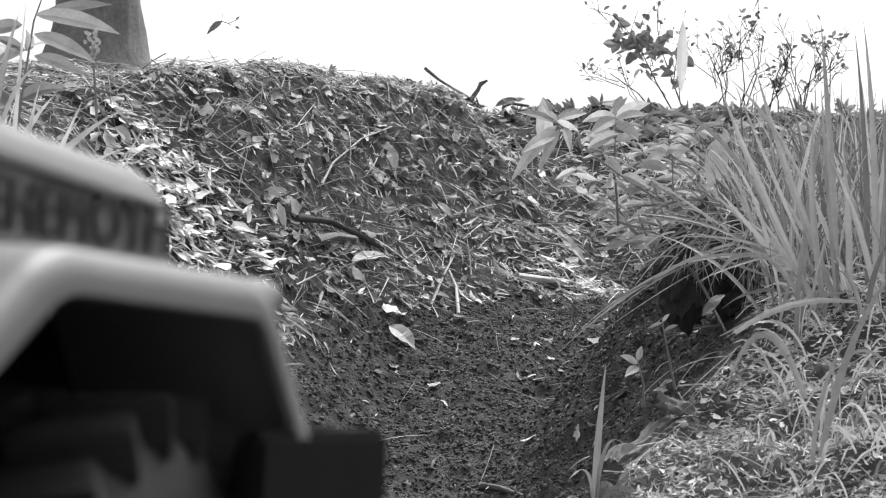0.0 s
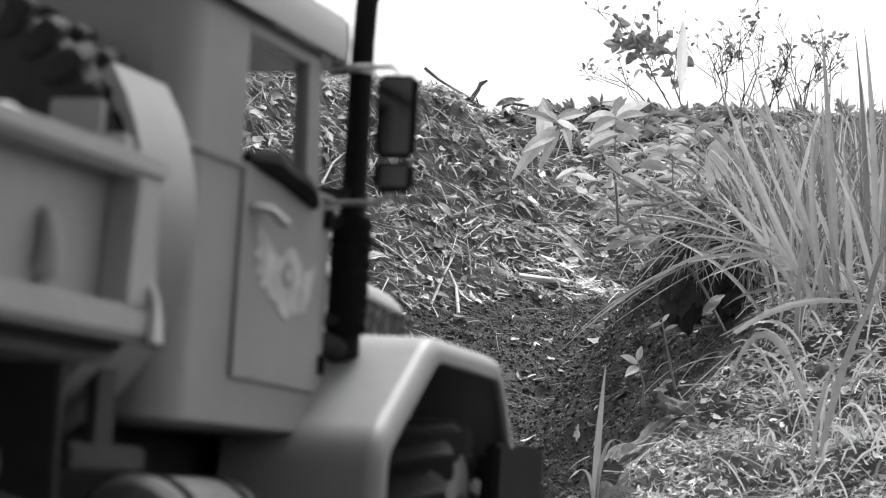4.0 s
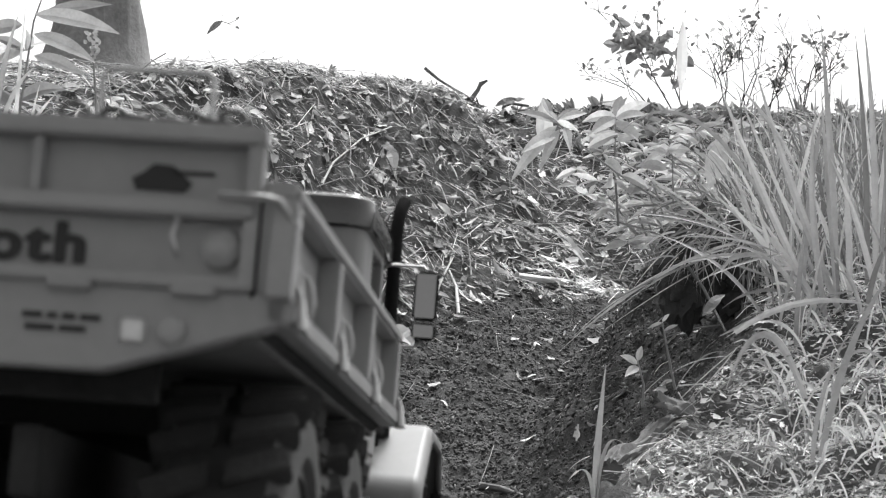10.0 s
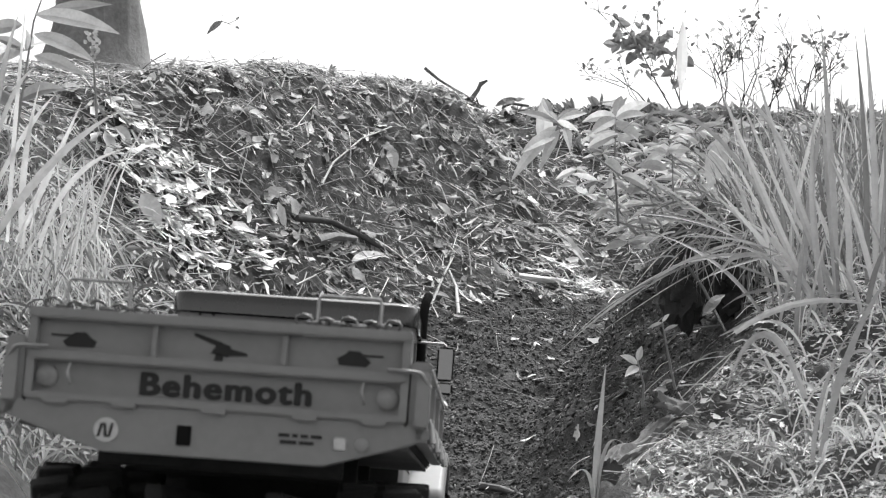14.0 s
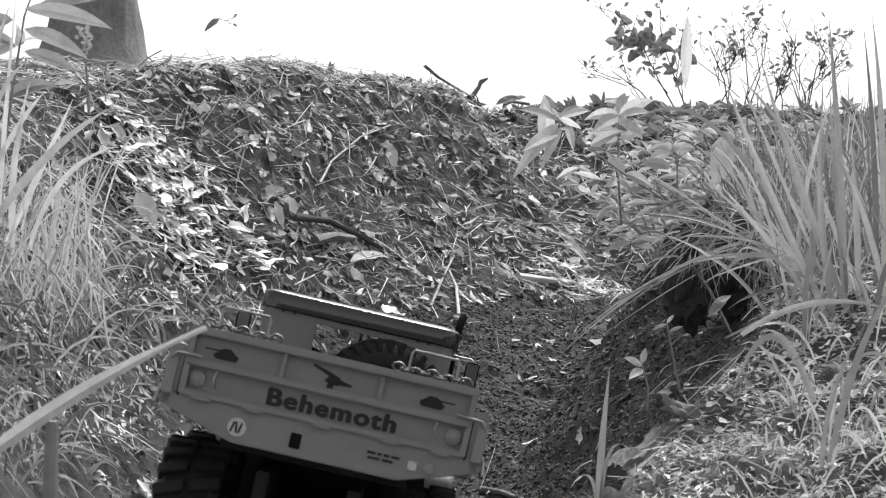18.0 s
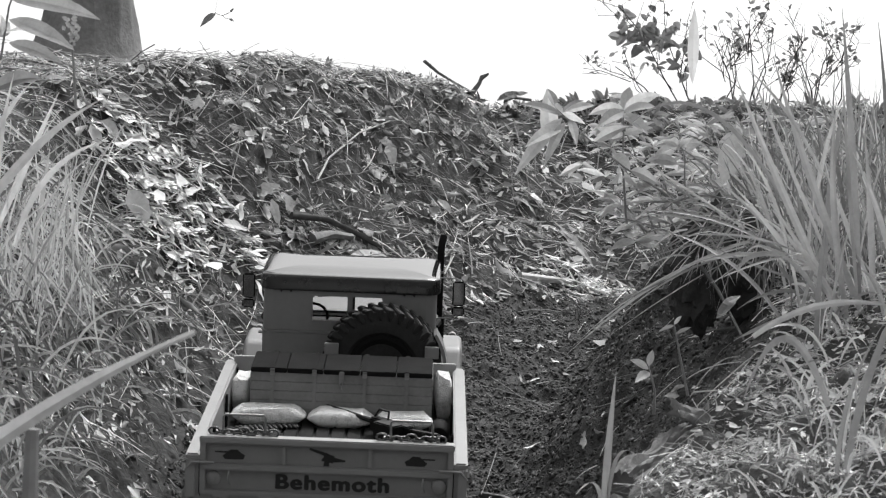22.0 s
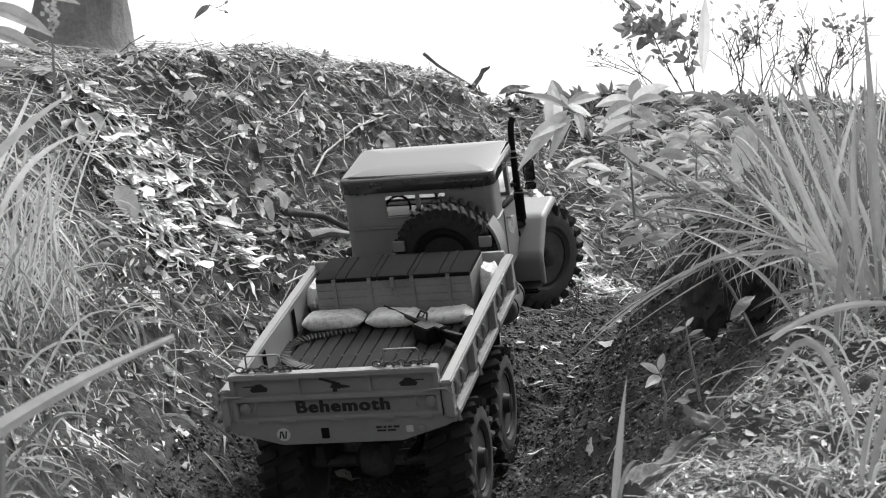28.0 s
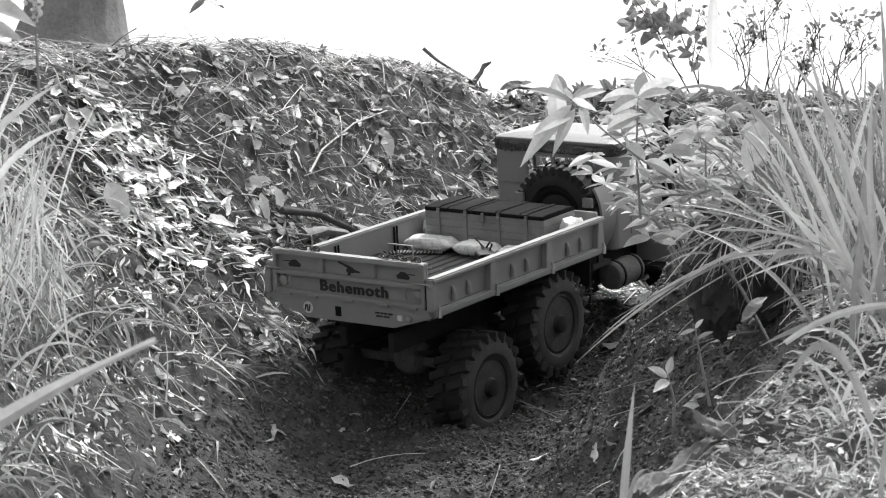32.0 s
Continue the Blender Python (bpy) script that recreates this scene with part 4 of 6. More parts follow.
# spare wheel in its cradle behind the cab
spare = new("spare_wheel", mesh_of("spare_wheel", tyre_mesh(0.0600, 0.042), RUBBER))
spare.parent = TRUCK
put_blocks(spare, mesh_of("tread_block", tread_block(0.0600, 0.042, 0.6), RUBBER), 0.0600, 0.042, 34)
tagged(spare, "upright black spare tyre behind the cab")
spare.matrix_basis = pose(0.035, 0.401, 0.1865, 0, 0, -90)
# Near-black disc: the shade inside the spare wheel is put into its colour.
o = part("spare_disc", lathe(bm_new(), [(-0.012, 0.034), (0.017, 0.0345), (0.019, 0.030), (0.012, 0.012), (0.015, 0.008)], seg=28), BLACK, spare)
for lo, hi in ((-75, 34), (178, 255)):
    ring = [radians(lo + (hi - lo) * k / 14) for k in range(15)]
    arc = [(0.035 + 0.0655 * math.cos(a), 0.1865 + 0.0655 * math.sin(a)) for a in ring] + [(0.035 + 0.0622 * math.cos(a), 0.1865 + 0.0622 * math.sin(a)) for a in ring[::-1]]
    part("spare_cradle", prism(bm_new(), arc, "y", 0.385, 0.418), PAINT, TRUCK, "painted curved steel band round the spare tyre")
for s in (-1, 1):
    x = 0.035 + s * 0.050
    part("cradle_tab", box(bm_new(), (x - 0.007, 0.3745, 0.2000), (x + 0.007, 0.3790, 0.2120), 0.0006), PAINT, TRUCK)
    part("cradle_leg", box(bm_new(), (x - 0.0016, 0.396, 0.1255), (x + 0.0016, 0.406, 0.150)), CHASSIS, TRUCK)
# Dark sheet added to block daylight and bright wings showing under the bed.
part("splash_panel", box(bm_new(), (-0.088, 0.3720, 0.074), (0.088, 0.3750, 0.1480), 0.0008), CHASSIS, TRUCK)
part("cradle_base", box(bm_new(), (-0.02, 0.380, 0.120), (0.088, 0.424, 0.127), 0.001), CHASSIS, TRUCK)

# flat panels keep flat shading beside their rounded edges
for o in TRUCK.children_recursive:
    if o.type == "MESH" and len(o.data.vertices) < 900 and not o.name.startswith(("tread_block", "wheel", "rim", "lettering", "decal", "rivet")):
        o.modifiers.new("flat_panels", "WEIGHTED_NORMAL").keep_sharp = True

# ---- the load in the bed: each drawn at the truck's origin and carried along ----
CARRIED = []
crate = group_of("crate", "dark wooden crate with a black lid and metal straps", "crate")
for k in range(5):
    z = 0.1588 + 0.0090 * k
    part("board", box(bm_new(), (-0.0868, 0.2735, z), (0.0868, 0.3430, z + 0.0088), 0.0004, seg=1), CRATE, crate)
for k in range(5):
    x = -0.0868 + 0.03472 * k
    part("lid_board", prism(bm_new(), [(0.2725, 0.2035), (0.3440, 0.2035), (0.3440, 0.2080), (0.3380, 0.2093), (0.2785, 0.2093), (0.2725, 0.2080)], "x", x + 0.0004, x + 0.0343, 0.0006), LID, crate, "black varnished lid board")
for x in (-0.0660, -0.0260, 0.0220, 0.0620):
    b = bm_new()
    box(b, (x - 0.0020, 0.2716, 0.1590), (x + 0.0020, 0.2736, 0.2040), 0.0004)
    box(b, (x - 0.0022, 0.2712, 0.2000), (x + 0.0022, 0.2730, 0.2080), 0.0005)
    part("strap", b, CRATE, crate)
    part("strap_tip", box(bm_new(), (x - 0.0022, 0.2706, 0.2015), (x + 0.0022, 0.2716, 0.2055), 0.0004), STEEL, crate)
    part("lid_strap", prism(bm_new(), [(0.2720, 0.2080), (0.2785, 0.2096), (0.3380, 0.2096), (0.3444, 0.2080), (0.3444, 0.2088), (0.3381, 0.2104), (0.2784, 0.2104), (0.2720, 0.2088)], "x", x - 0.0020, x + 0.0020), LID, crate)
b = bm_new()
box(b, (-0.0025, 0.2705, 0.1960), (0.0025, 0.2722, 0.2070), 0.0006)
tube(b, [(-0.0015, 0.2700, 0.1965), (0.0, 0.2695, 0.1905), (0.0015, 0.2700, 0.1965)], 0.0009, 6)
part("hasp", b, STEEL, crate, "bright metal hasp")
CARRIED.append(crate)


def sandbag(c, size, turn, seed):
    bm = bm_new()
    bmesh.ops.create_icosphere(bm, subdivisions=3, radius=1.0)
    for v in bm.verts:
        p = v.co
        a = math.copysign(abs(p.x) ** 0.40, p.x)
        bb = math.copysign(abs(p.y) ** 0.42, p.y)
        e = 1 - 0.7 * max(0.0, abs(a) - 0.72) / 0.28
        ear = 0.16 * max(0.0, abs(a) - 0.8) * max(0.0, abs(bb) - 0.6)
        n = noise.noise(Vector((p.x * 3 + seed, p.y * 3, p.z * 2))) * 0.40 + noise.noise(Vector((p.x * 9 + seed, p.y * 7, p.z * 5))) * 0.14
        v.co = Vector((a * size[0] * (1 + ear), bb * size[1] * (1 + ear), p.z * size[2] * e * (1 + n)))
    bmesh.ops.transform(bm, matrix=Matrix.Translation(c) @ turn, verts=bm.verts)
    return thing("sandbag", bm, SACK, "small pale woven sandbag on the truck bed", "sandbag", "sandbags on the truck bed")


for c, size, t in (((-0.067, 0.257, 0.1670), (0.0355, 0.0165, 0.0085), (0, 0, 2)), ((0.001, 0.256, 0.1665), (0.0315, 0.0160, 0.0080), (0, 0, -3)), ((0.061, 0.257, 0.1655), (0.0275, 0.0155, 0.0072), (0, 0, 4)),
                   ((-0.0975, 0.315, 0.1745), (0.024, 0.009, 0.017), (0, 0, 86)), ((0.0978, 0.318, 0.1780), (0.024, 0.0085, 0.021), (0, 0, 92))):
    CARRIED.append(sandbag(c, size, pose(0, 0, 0, *t), c[0] * 90))

gun = group_of("toy_machine_gun", "small black toy machine gun lying on the planks", "toy gun")
b = bm_new()
box(b, (-0.004, -0.020, 0.002), (0.004, 0.020, 0.012), 0.001)
part("receiver", b, GUN, gun)
part("barrel", tube(bm_new(), [(0, 0.018, 0.008), (0, 0.070, 0.010)], [0.0022, 0.0014], 8), GUN, gun)
part("ammo_box", box(bm_new(), (-0.014, -0.016, -0.001), (-0.003, 0.006, 0.013), 0.001), GUN, gun)
part("grip", prism(bm_new(), [(-0.018, 0.004), (-0.010, 0.004), (-0.013, -0.006), (-0.020, -0.005)], "x", -0.0025, 0.0025, 0.0008), GUN, gun)
part("stock", prism(bm_new(), [(-0.050, 0.001), (-0.048, 0.012), (-0.020, 0.010), (-0.020, 0.004)], "x", -0.0025, 0.0025, 0.0008), GUN, gun)
for s in (-1, 1):
    part("bipod_leg", tube(bm_new(), [(0, 0.052, 0.009), (s * 0.012, 0.048, -0.001)], 0.0009, 6), GUN, gun)
part("carry_handle", tube(bm_new(), [(0, 0.004, 0.012), (0.003, 0.006, 0.0175), (0.003, 0.016, 0.0175), (0, 0.018, 0.012)], 0.0009, 6), GUN, gun)
for o in gun.children:
    o.data.transform(pose(0.050, 0.212, 0.1608, 0, 0, 46) @ Matrix.Scale(1.25, 4))
CARRIED.append(gun)

belt = group_of("cartridge_belt", "curved belt of toy brass cartridges on the planks", "cartridge belt")
bends = [Vector(v) for v in ((-0.040, 0.240, 0), (-0.068, 0.229, 0), (-0.091, 0.219, 0), (-0.102, 0.204, 0), (-0.103, 0.182, 0), (-0.094, 0.158, 0), (-0.077, 0.142, 0), (-0.060, 0.134, 0))]
path = []
for k in range(len(bends) - 1):
    p0, p1, p2, p3 = bends[max(k - 1, 0)], bends[k], bends[k + 1], bends[min(k + 2, len(bends) - 1)]
    n = max(2, round((p2 - p1).length / 0.0042))
    for j in range(n):
        t = j / n
        path.append(0.5 * (2 * p1 + (p2 - p0) * t + (2 * p0 - 5 * p1 + 4 * p2 - p3) * t * t + (3 * p1 - p0 - 3 * p2 + p3) * t ** 3) + Vector((0, 0, 0.1592)))
b = bm_new()
lathe(b, [(-0.0072, 0.0017), (0.002, 0.0017), (0.0038, 0.0011), (0.0074, 0.0004)], seg=8)
ROUND = mesh_of("cartridge", b, BRASS)
for k, c in enumerate(path):
    d = path[min(k + 1, len(path) - 1)] - path[max(k - 1, 0)]
    o = new("cartridge", ROUND)
    o.parent = belt
    o.matrix_basis = Matrix.Translation(c + Vector((0, 0, 0.0016))) @ Matrix.Rotation(math.atan2(d.y, d.x) + math.pi / 2, 4, "Z")
CARRIED.append(belt)

b = bm_new()
lathe(b, [(-0.016, 0.008), (-0.0145, 0.0092), (0.0145, 0.0092), (0.016, 0.008)], seg=20)
bmesh.ops.transform(b, matrix=pose(0.0945, 0.208, 0.1680, 0, 0, 88), verts=b.verts)
CARRIED.append(thing("canister", b, BLACK, "dark round canister lying beside the side panel", "canister"))

# ---- plants ----
def ribbon(bm, pts, width, facing, fold=0.25, n=10, tip=0.04, belly=0.35, base=0.7):
    """A blade along a smooth line through three points, folded along its middle."""
    a, c, b = (Vector(p) for p in pts)
    f = Vector(facing)
    rows = []
    for k in range(n + 1):
        s = k / n
        p = a * (1 - s) ** 2 + c * 2 * s * (1 - s) + b * s * s
        d = ((c - a) * (1 - s) + (b - c) * s).normalized()
        side = d.cross(f)
        side = side.normalized() if side.length > 1e-5 else d.orthogonal()
        up = side.cross(d)
        w = width * (base + (1 - base) * min(1, s / belly)) if s < belly else width * max(tip, 1 - ((s - belly) / (1 - belly)) ** 1.8)
        rows.append([bm.verts.new(p - side * w / 2 + up * fold * w), bm.verts.new(p), bm.verts.new(p + side * w / 2 + up * fold * w)])
    for r, q in zip(rows, rows[1:]):
        for j in range(2):
            bm.faces.new((r[j], r[j + 1], q[j + 1], q[j]))
    return bm


def bend(a, b, rise):
    """Control point for a line from a to b that bows by rise."""
    a, b = Vector(a), Vector(b)
    return (a + b) / 2 + Vector(rise)


def facing(rnd, front=0.8):
    return Vector((rnd.uniform(-1, 1), -front, rnd.uniform(-0.6, 0.8))).normalized()


def clump(name, label, category, blades, mat, seed, group=""):
    """A tuft: each blade (three points and a width) is a part."""
    rnd = random.Random(seed)
    root = Vector(blades[0][0])
    ob = group_of(name, label, category, group=group)
    for a, c, b, w in blades:
        part("blade", ribbon(bm_new(), (a, c, b), w, facing(rnd), rnd.uniform(0.03, 0.14)), mat, ob, smooth=0)
    return ob


def leaf(bm, a, b, width, facing_dir, sag=0.1, fold=0.2, n=8):
    """A pointed leaf from a to b."""
    a, b = Vector(a), Vector(b)
    c = (a + b) / 2 + Vector((0, 0, sag * (b - a).length))
    rows, f = [], Vector(facing_dir)
    for k in range(n + 1):
        s = k / n
        p = a * (1 - s) ** 2 + c * 2 * s * (1 - s) + b * s * s
        d = ((c - a) * (1 - s) + (b - c) * s).normalized()
        side = d.cross(f).normalized()
        up = side.cross(d)
        w = width * max(0.03, math.sin(math.pi * s ** 0.8) ** 0.9)
        rows.append([bm.verts.new(p - side * w / 2 + up * fold * w), bm.verts.new(p), bm.verts.new(p + side * w / 2 + up * fold * w)])
    for r, q in zip(rows, rows[1:]):
        for j in range(2):
            bm.faces.new((r[j], r[j + 1], q[j + 1], q[j]))
    return bm


def leafy(name, label, stem, nodes, seed, mat=None, size=(0.03, 0.06), wide=0.3, droop=0.5, explicit=(), category="plant"):
    """A weed: a stem through points, whorls of leaves at nodes (place, count), and leaves given by base and tip."""
    rnd = random.Random(seed)
    ob = group_of(name, label, category)
    part("stem", tube(bm_new(), stem, [0.0015 - 0.0008 * k / max(1, len(stem) - 1) for k in range(len(stem))], 6), STEMMAT, ob)
    for c, count in nodes:
        for k in range(count):
            a = rnd.uniform(0, 2 * math.pi)
            L = rnd.uniform(*size)
            d = Vector((math.cos(a), math.sin(a) * 0.8, rnd.uniform(-droop, 0.45))).normalized()
            part("leaf", leaf(bm_new(), c, Vector(c) + d * L, L * wide * rnd.uniform(0.8, 1.2), facing(rnd, 0.6), rnd.uniform(0.05, 0.25), rnd.uniform(0.05, 0.3)), mat or GREEN, ob, smooth=0)
    for a, b, w in explicit:
        part("leaf", leaf(bm_new(), a, b, w, (0.1, -0.9, 0.5), 0.08, 0.15), mat or GREEN, ob, smooth=0)
    return ob


STEMMAT = surface("green_stem", 0.25, 0.5, 0.2, 60, 0.1)
rnd = random.Random(4)

# tree behind the crest
tree = group_of("tree", "tree with a thick dark furrowed trunk behind the crest", "tree")
base = Vector((-0.686, 4.550, 0.662))
bm = bm_new()
pts, rad = [], []
for k in range(40):
    z = -0.35 + 0.06 * k
    pts.append(base + Vector((0.02 * z, 0.02 * z, z)))
    rad.append(0.077 - 0.004 * z + 0.034 * math.exp(-max(z, -0.05) * 14.0))
tube(bm, pts, rad, 48)
for v in bm.verts:
    d = Vector((v.co.x - base.x, v.co.y - base.y, 0)).normalized()
    n = noise.fractal(Vector((v.co.x * 45, v.co.y * 45, v.co.z * 5)), 0.8, 2.2, 4)
    v.co += d * 0.010 * n
part("trunk", bm, TRUNK, tree)
head = base + Vector((0.04, 0.04, 1.9))
crown = bm_new()
centres = []
for k in range(7):
    a = 2 * math.pi * k / 7
    end = head + Vector((0.62 * math.cos(a), 0.55 * math.sin(a), 0.75 + 0.35 * (k % 3)))
    part("limb", tube(bm_new(), [head - Vector((0, 0, 0.1)), head.lerp(end, 0.5) + Vector((0, 0, 0.08)), end], [0.045, 0.028, 0.010], 8), BARK, tree)
    centres += [end, head.lerp(end, 0.7) + Vector((0, 0, 0.25)), end + Vector((0.1, -0.1, 0.3))]
crnd = random.Random(8)
for c in centres:
    for k in range(9):
        p = c + Vector((crnd.gauss(0, 0.17), crnd.gauss(0, 0.17), crnd.gauss(0, 0.14)))
        d = Vector((crnd.uniform(-1, 1), crnd.uniform(-1, 1), crnd.uniform(-0.8, 0.3))).normalized()
        L = crnd.uniform(0.06, 0.11)
        leaf(crown, p, p + d * L, L * 0.5, (crnd.uniform(-0.5, 0.5), crnd.uniform(-0.5, 0.5), 1), 0.1, 0.1, 4)
part("crown", crown, DARKLEAF, tree, smooth=0)
hang = bm_new()
top = head + Vector((0.26, -0.22, 0.55))
tube(hang, [(-0.417, 4.320, 0.729), (-0.413, 4.320, 0.759), tuple(Vector((-0.413, 4.320, 0.759)).lerp(top, 0.6)), tuple(top)], [0.0004, 0.0003, 0.0004, 0.0015], 5)
tube(hang, [(-0.417, 4.320, 0.729), (-0.404, 4.320, 0.725), (-0.390, 4.320, 0.731)], 0.0007, 5)
tube(hang, [(-0.404, 4.320, 0.725), (-0.397, 4.310, 0.719), (-0.391, 4.310, 0.718)], 0.0006, 5)
part("hanging_twig", hang, WOOD, tree, "thin twig hanging before the sky")
for a, b, w in (((-0.417, 4.320, 0.729), (-0.443, 4.300, 0.702), 0.012), ((-0.390, 4.320, 0.731), (-0.383, 4.320, 0.738), 0.005), ((-0.391, 4.310, 0.718), (-0.382, 4.310, 0.713), 0.005)):
    part("hanging_leaf", leaf(bm_new(), a, b, w, (0.1, -0.9, 0.3), 0.1, 0.2), DARKLEAF, tree, smooth=0)

# big grass clump on the right-hand mound
blades = [
    ((0.369, 2.250, 0.234), (0.304, 2.220, 0.361), (0.265, 2.200, 0.458), 0.0072),
    ((0.395, 2.270, 0.233), (0.337, 2.240, 0.361), (0.302, 2.220, 0.477), 0.0078),
    ((0.394, 2.290, 0.241), (0.385, 2.260, 0.390), (0.369, 2.240, 0.524), 0.0089),
    ((0.426, 2.310, 0.232), (0.425, 2.280, 0.379), (0.406, 2.260, 0.515), 0.0083),
    ((0.439, 2.330, 0.232), (0.438, 2.300, 0.408), (0.418, 2.280, 0.528), 0.0089),
    ((0.376, 2.250, 0.234), (0.352, 2.220, 0.350), (0.357, 2.200, 0.433), 0.0094),
    ((0.388, 2.270, 0.256), (0.374, 2.240, 0.378), (0.366, 2.220, 0.459), 0.0050),
    ((0.370, 2.290, 0.278), (0.313, 2.260, 0.401), (0.283, 2.240, 0.466), 0.0050),
    ((0.374, 2.310, 0.232), (0.315, 2.280, 0.317), (0.266, 2.260, 0.363), 0.0061),
    ((0.360, 2.330, 0.272), (0.310, 2.300, 0.323), (0.255, 2.280, 0.367), 0.0050),
    ((0.353, 2.250, 0.367), (0.318, 2.220, 0.432), (0.272, 2.200, 0.466), 0.0039),
    ((0.345, 2.270, 0.295), (0.249, 2.240, 0.491), (0.169, 2.220, 0.411), 0.0044),
    ((0.359, 2.290, 0.267), (0.271, 2.260, 0.340), (0.176, 2.240, 0.334), 0.0050),
    ((0.288, 2.310, 0.318), (0.223, 2.280, 0.362), (0.159, 2.260, 0.396), 0.0022),
    ((0.345, 2.330, 0.292), (0.276, 2.300, 0.298), (0.220, 2.280, 0.281), 0.0033),
    ((0.336, 2.250, 0.296), (0.282, 2.220, 0.287), (0.241, 2.200, 0.267), 0.0028),
    ((0.347, 2.270, 0.287), (0.271, 2.240, 0.309), (0.269, 2.220, 0.268), 0.0055),
    ((0.331, 2.290, 0.278), (0.357, 2.260, 0.287), (0.358, 2.240, 0.266), 0.0055),
    ((0.365, 2.310, 0.241), (0.312, 2.280, 0.234), (0.271, 2.260, 0.213), 0.0067),
    ((0.371, 2.330, 0.229), (0.332, 2.300, 0.267), (0.300, 2.280, 0.302), 0.0055),
    ((0.380, 2.250, 0.231), (0.332, 2.220, 0.295), (0.295, 2.200, 0.345), 0.0067),
    ((0.439, 2.270, 0.233), (0.437, 2.240, 0.361), (0.425, 2.220, 0.448), 0.0089),
    ((0.407, 2.290, 0.233), (0.402, 2.260, 0.334), (0.390, 2.240, 0.405), 0.0078),
    ((0.419, 2.310, 0.229), (0.386, 2.280, 0.312), (0.354, 2.260, 0.379), 0.0067),
    ((0.411, 2.330, 0.232), (0.372, 2.300, 0.306), (0.332, 2.280, 0.362), 0.0061),
    ((0.428, 2.250, 0.234), (0.408, 2.220, 0.322), (0.372, 2.200, 0.387), 0.0061),
    ((0.339, 2.270, 0.284), (0.285, 2.240, 0.306), (0.225, 2.220, 0.284), 0.0033),
    ((0.345, 2.290, 0.267), (0.299, 2.260, 0.278), (0.238, 2.240, 0.306), 0.0028),
    ((0.351, 2.310, 0.255), (0.315, 2.280, 0.267), (0.279, 2.260, 0.245), 0.0039),
    ((0.331, 2.330, 0.283), (0.293, 2.300, 0.323), (0.279, 2.280, 0.278), 0.0028),
    ((0.331, 2.250, 0.295), (0.277, 2.220, 0.320), (0.204, 2.200, 0.309), 0.0028),
    ((0.300, 2.360, 0.306), (0.210, 2.330, 0.283), (0.114, 2.310, 0.194), 0.0033),
    ((0.297, 2.380, 0.301), (0.200, 2.350, 0.277), (0.129, 2.330, 0.208), 0.0028),
    ((0.293, 2.400, 0.295), (0.231, 2.370, 0.283), (0.169, 2.350, 0.231), 0.0022),
    ((0.277, 2.360, 0.292), (0.210, 2.330, 0.272), (0.146, 2.310, 0.232), 0.0022),
    ((0.285, 2.380, 0.289), (0.224, 2.350, 0.260), (0.159, 2.330, 0.214), 0.0017),
    ((0.323, 2.400, 0.312), (0.255, 2.370, 0.312), (0.183, 2.350, 0.283), 0.0022),
]
for k in range(64):
    y = rnd.uniform(2.20, 2.55)
    x = rnd.uniform(0.325, 0.48) * y / 2.3
    a = Vector((x, y, float(height(x, y)) - 0.005))
    L = rnd.uniform(0.07, 0.17) if k % 3 else rnd.uniform(0.17, 0.27)
    t = rnd.uniform(-0.9, 0.55) if k % 3 else rnd.uniform(-0.6, 0.3)
    b = a + Vector((t * L * 0.75, rnd.uniform(-0.5, 0.4) * L, L * max(0.15, 1 - 0.5 * abs(t))))
    blades.append((tuple(a), tuple(bend(a, b, (-0.12 * t * L, 0, rnd.uniform(0.12, 0.35) * L))), tuple(b), rnd.choice((0.002, 0.003, 0.004, 0.006)) * rnd.uniform(0.7, 1.2)))
clump("grass_clump", "tall pale green grass clump on the mound", "grass", blades, BLADE, 11)

# fine pale grass behind the clump
bm = bm_new()
for k in range(620):
    y = rnd.uniform(2.42, 2.85)
    x = rnd.uniform(0.300, 0.47) * y / 2.4
    a = Vector((x, y, float(height(x, y)) - 0.005))
    L = rnd.uniform(0.08, 0.22)
    t = rnd.uniform(-1.0, 0.8)
    b = a + Vector((t * L * 0.6, rnd.uniform(-0.4, 0.4) * L, L * (1 - 0.35 * abs(t))))
    ribbon(bm, (a, bend(a, b, (-0.1 * t * L, 0, rnd.uniform(0.1, 0.3) * L)), b), rnd.uniform(0.0012, 0.0034), facing(rnd), n=7)
thing("fine_grass", bm, BANKGRASS, "fine pale grass standing behind the clump", "grass", kind="stuff", smooth=0)

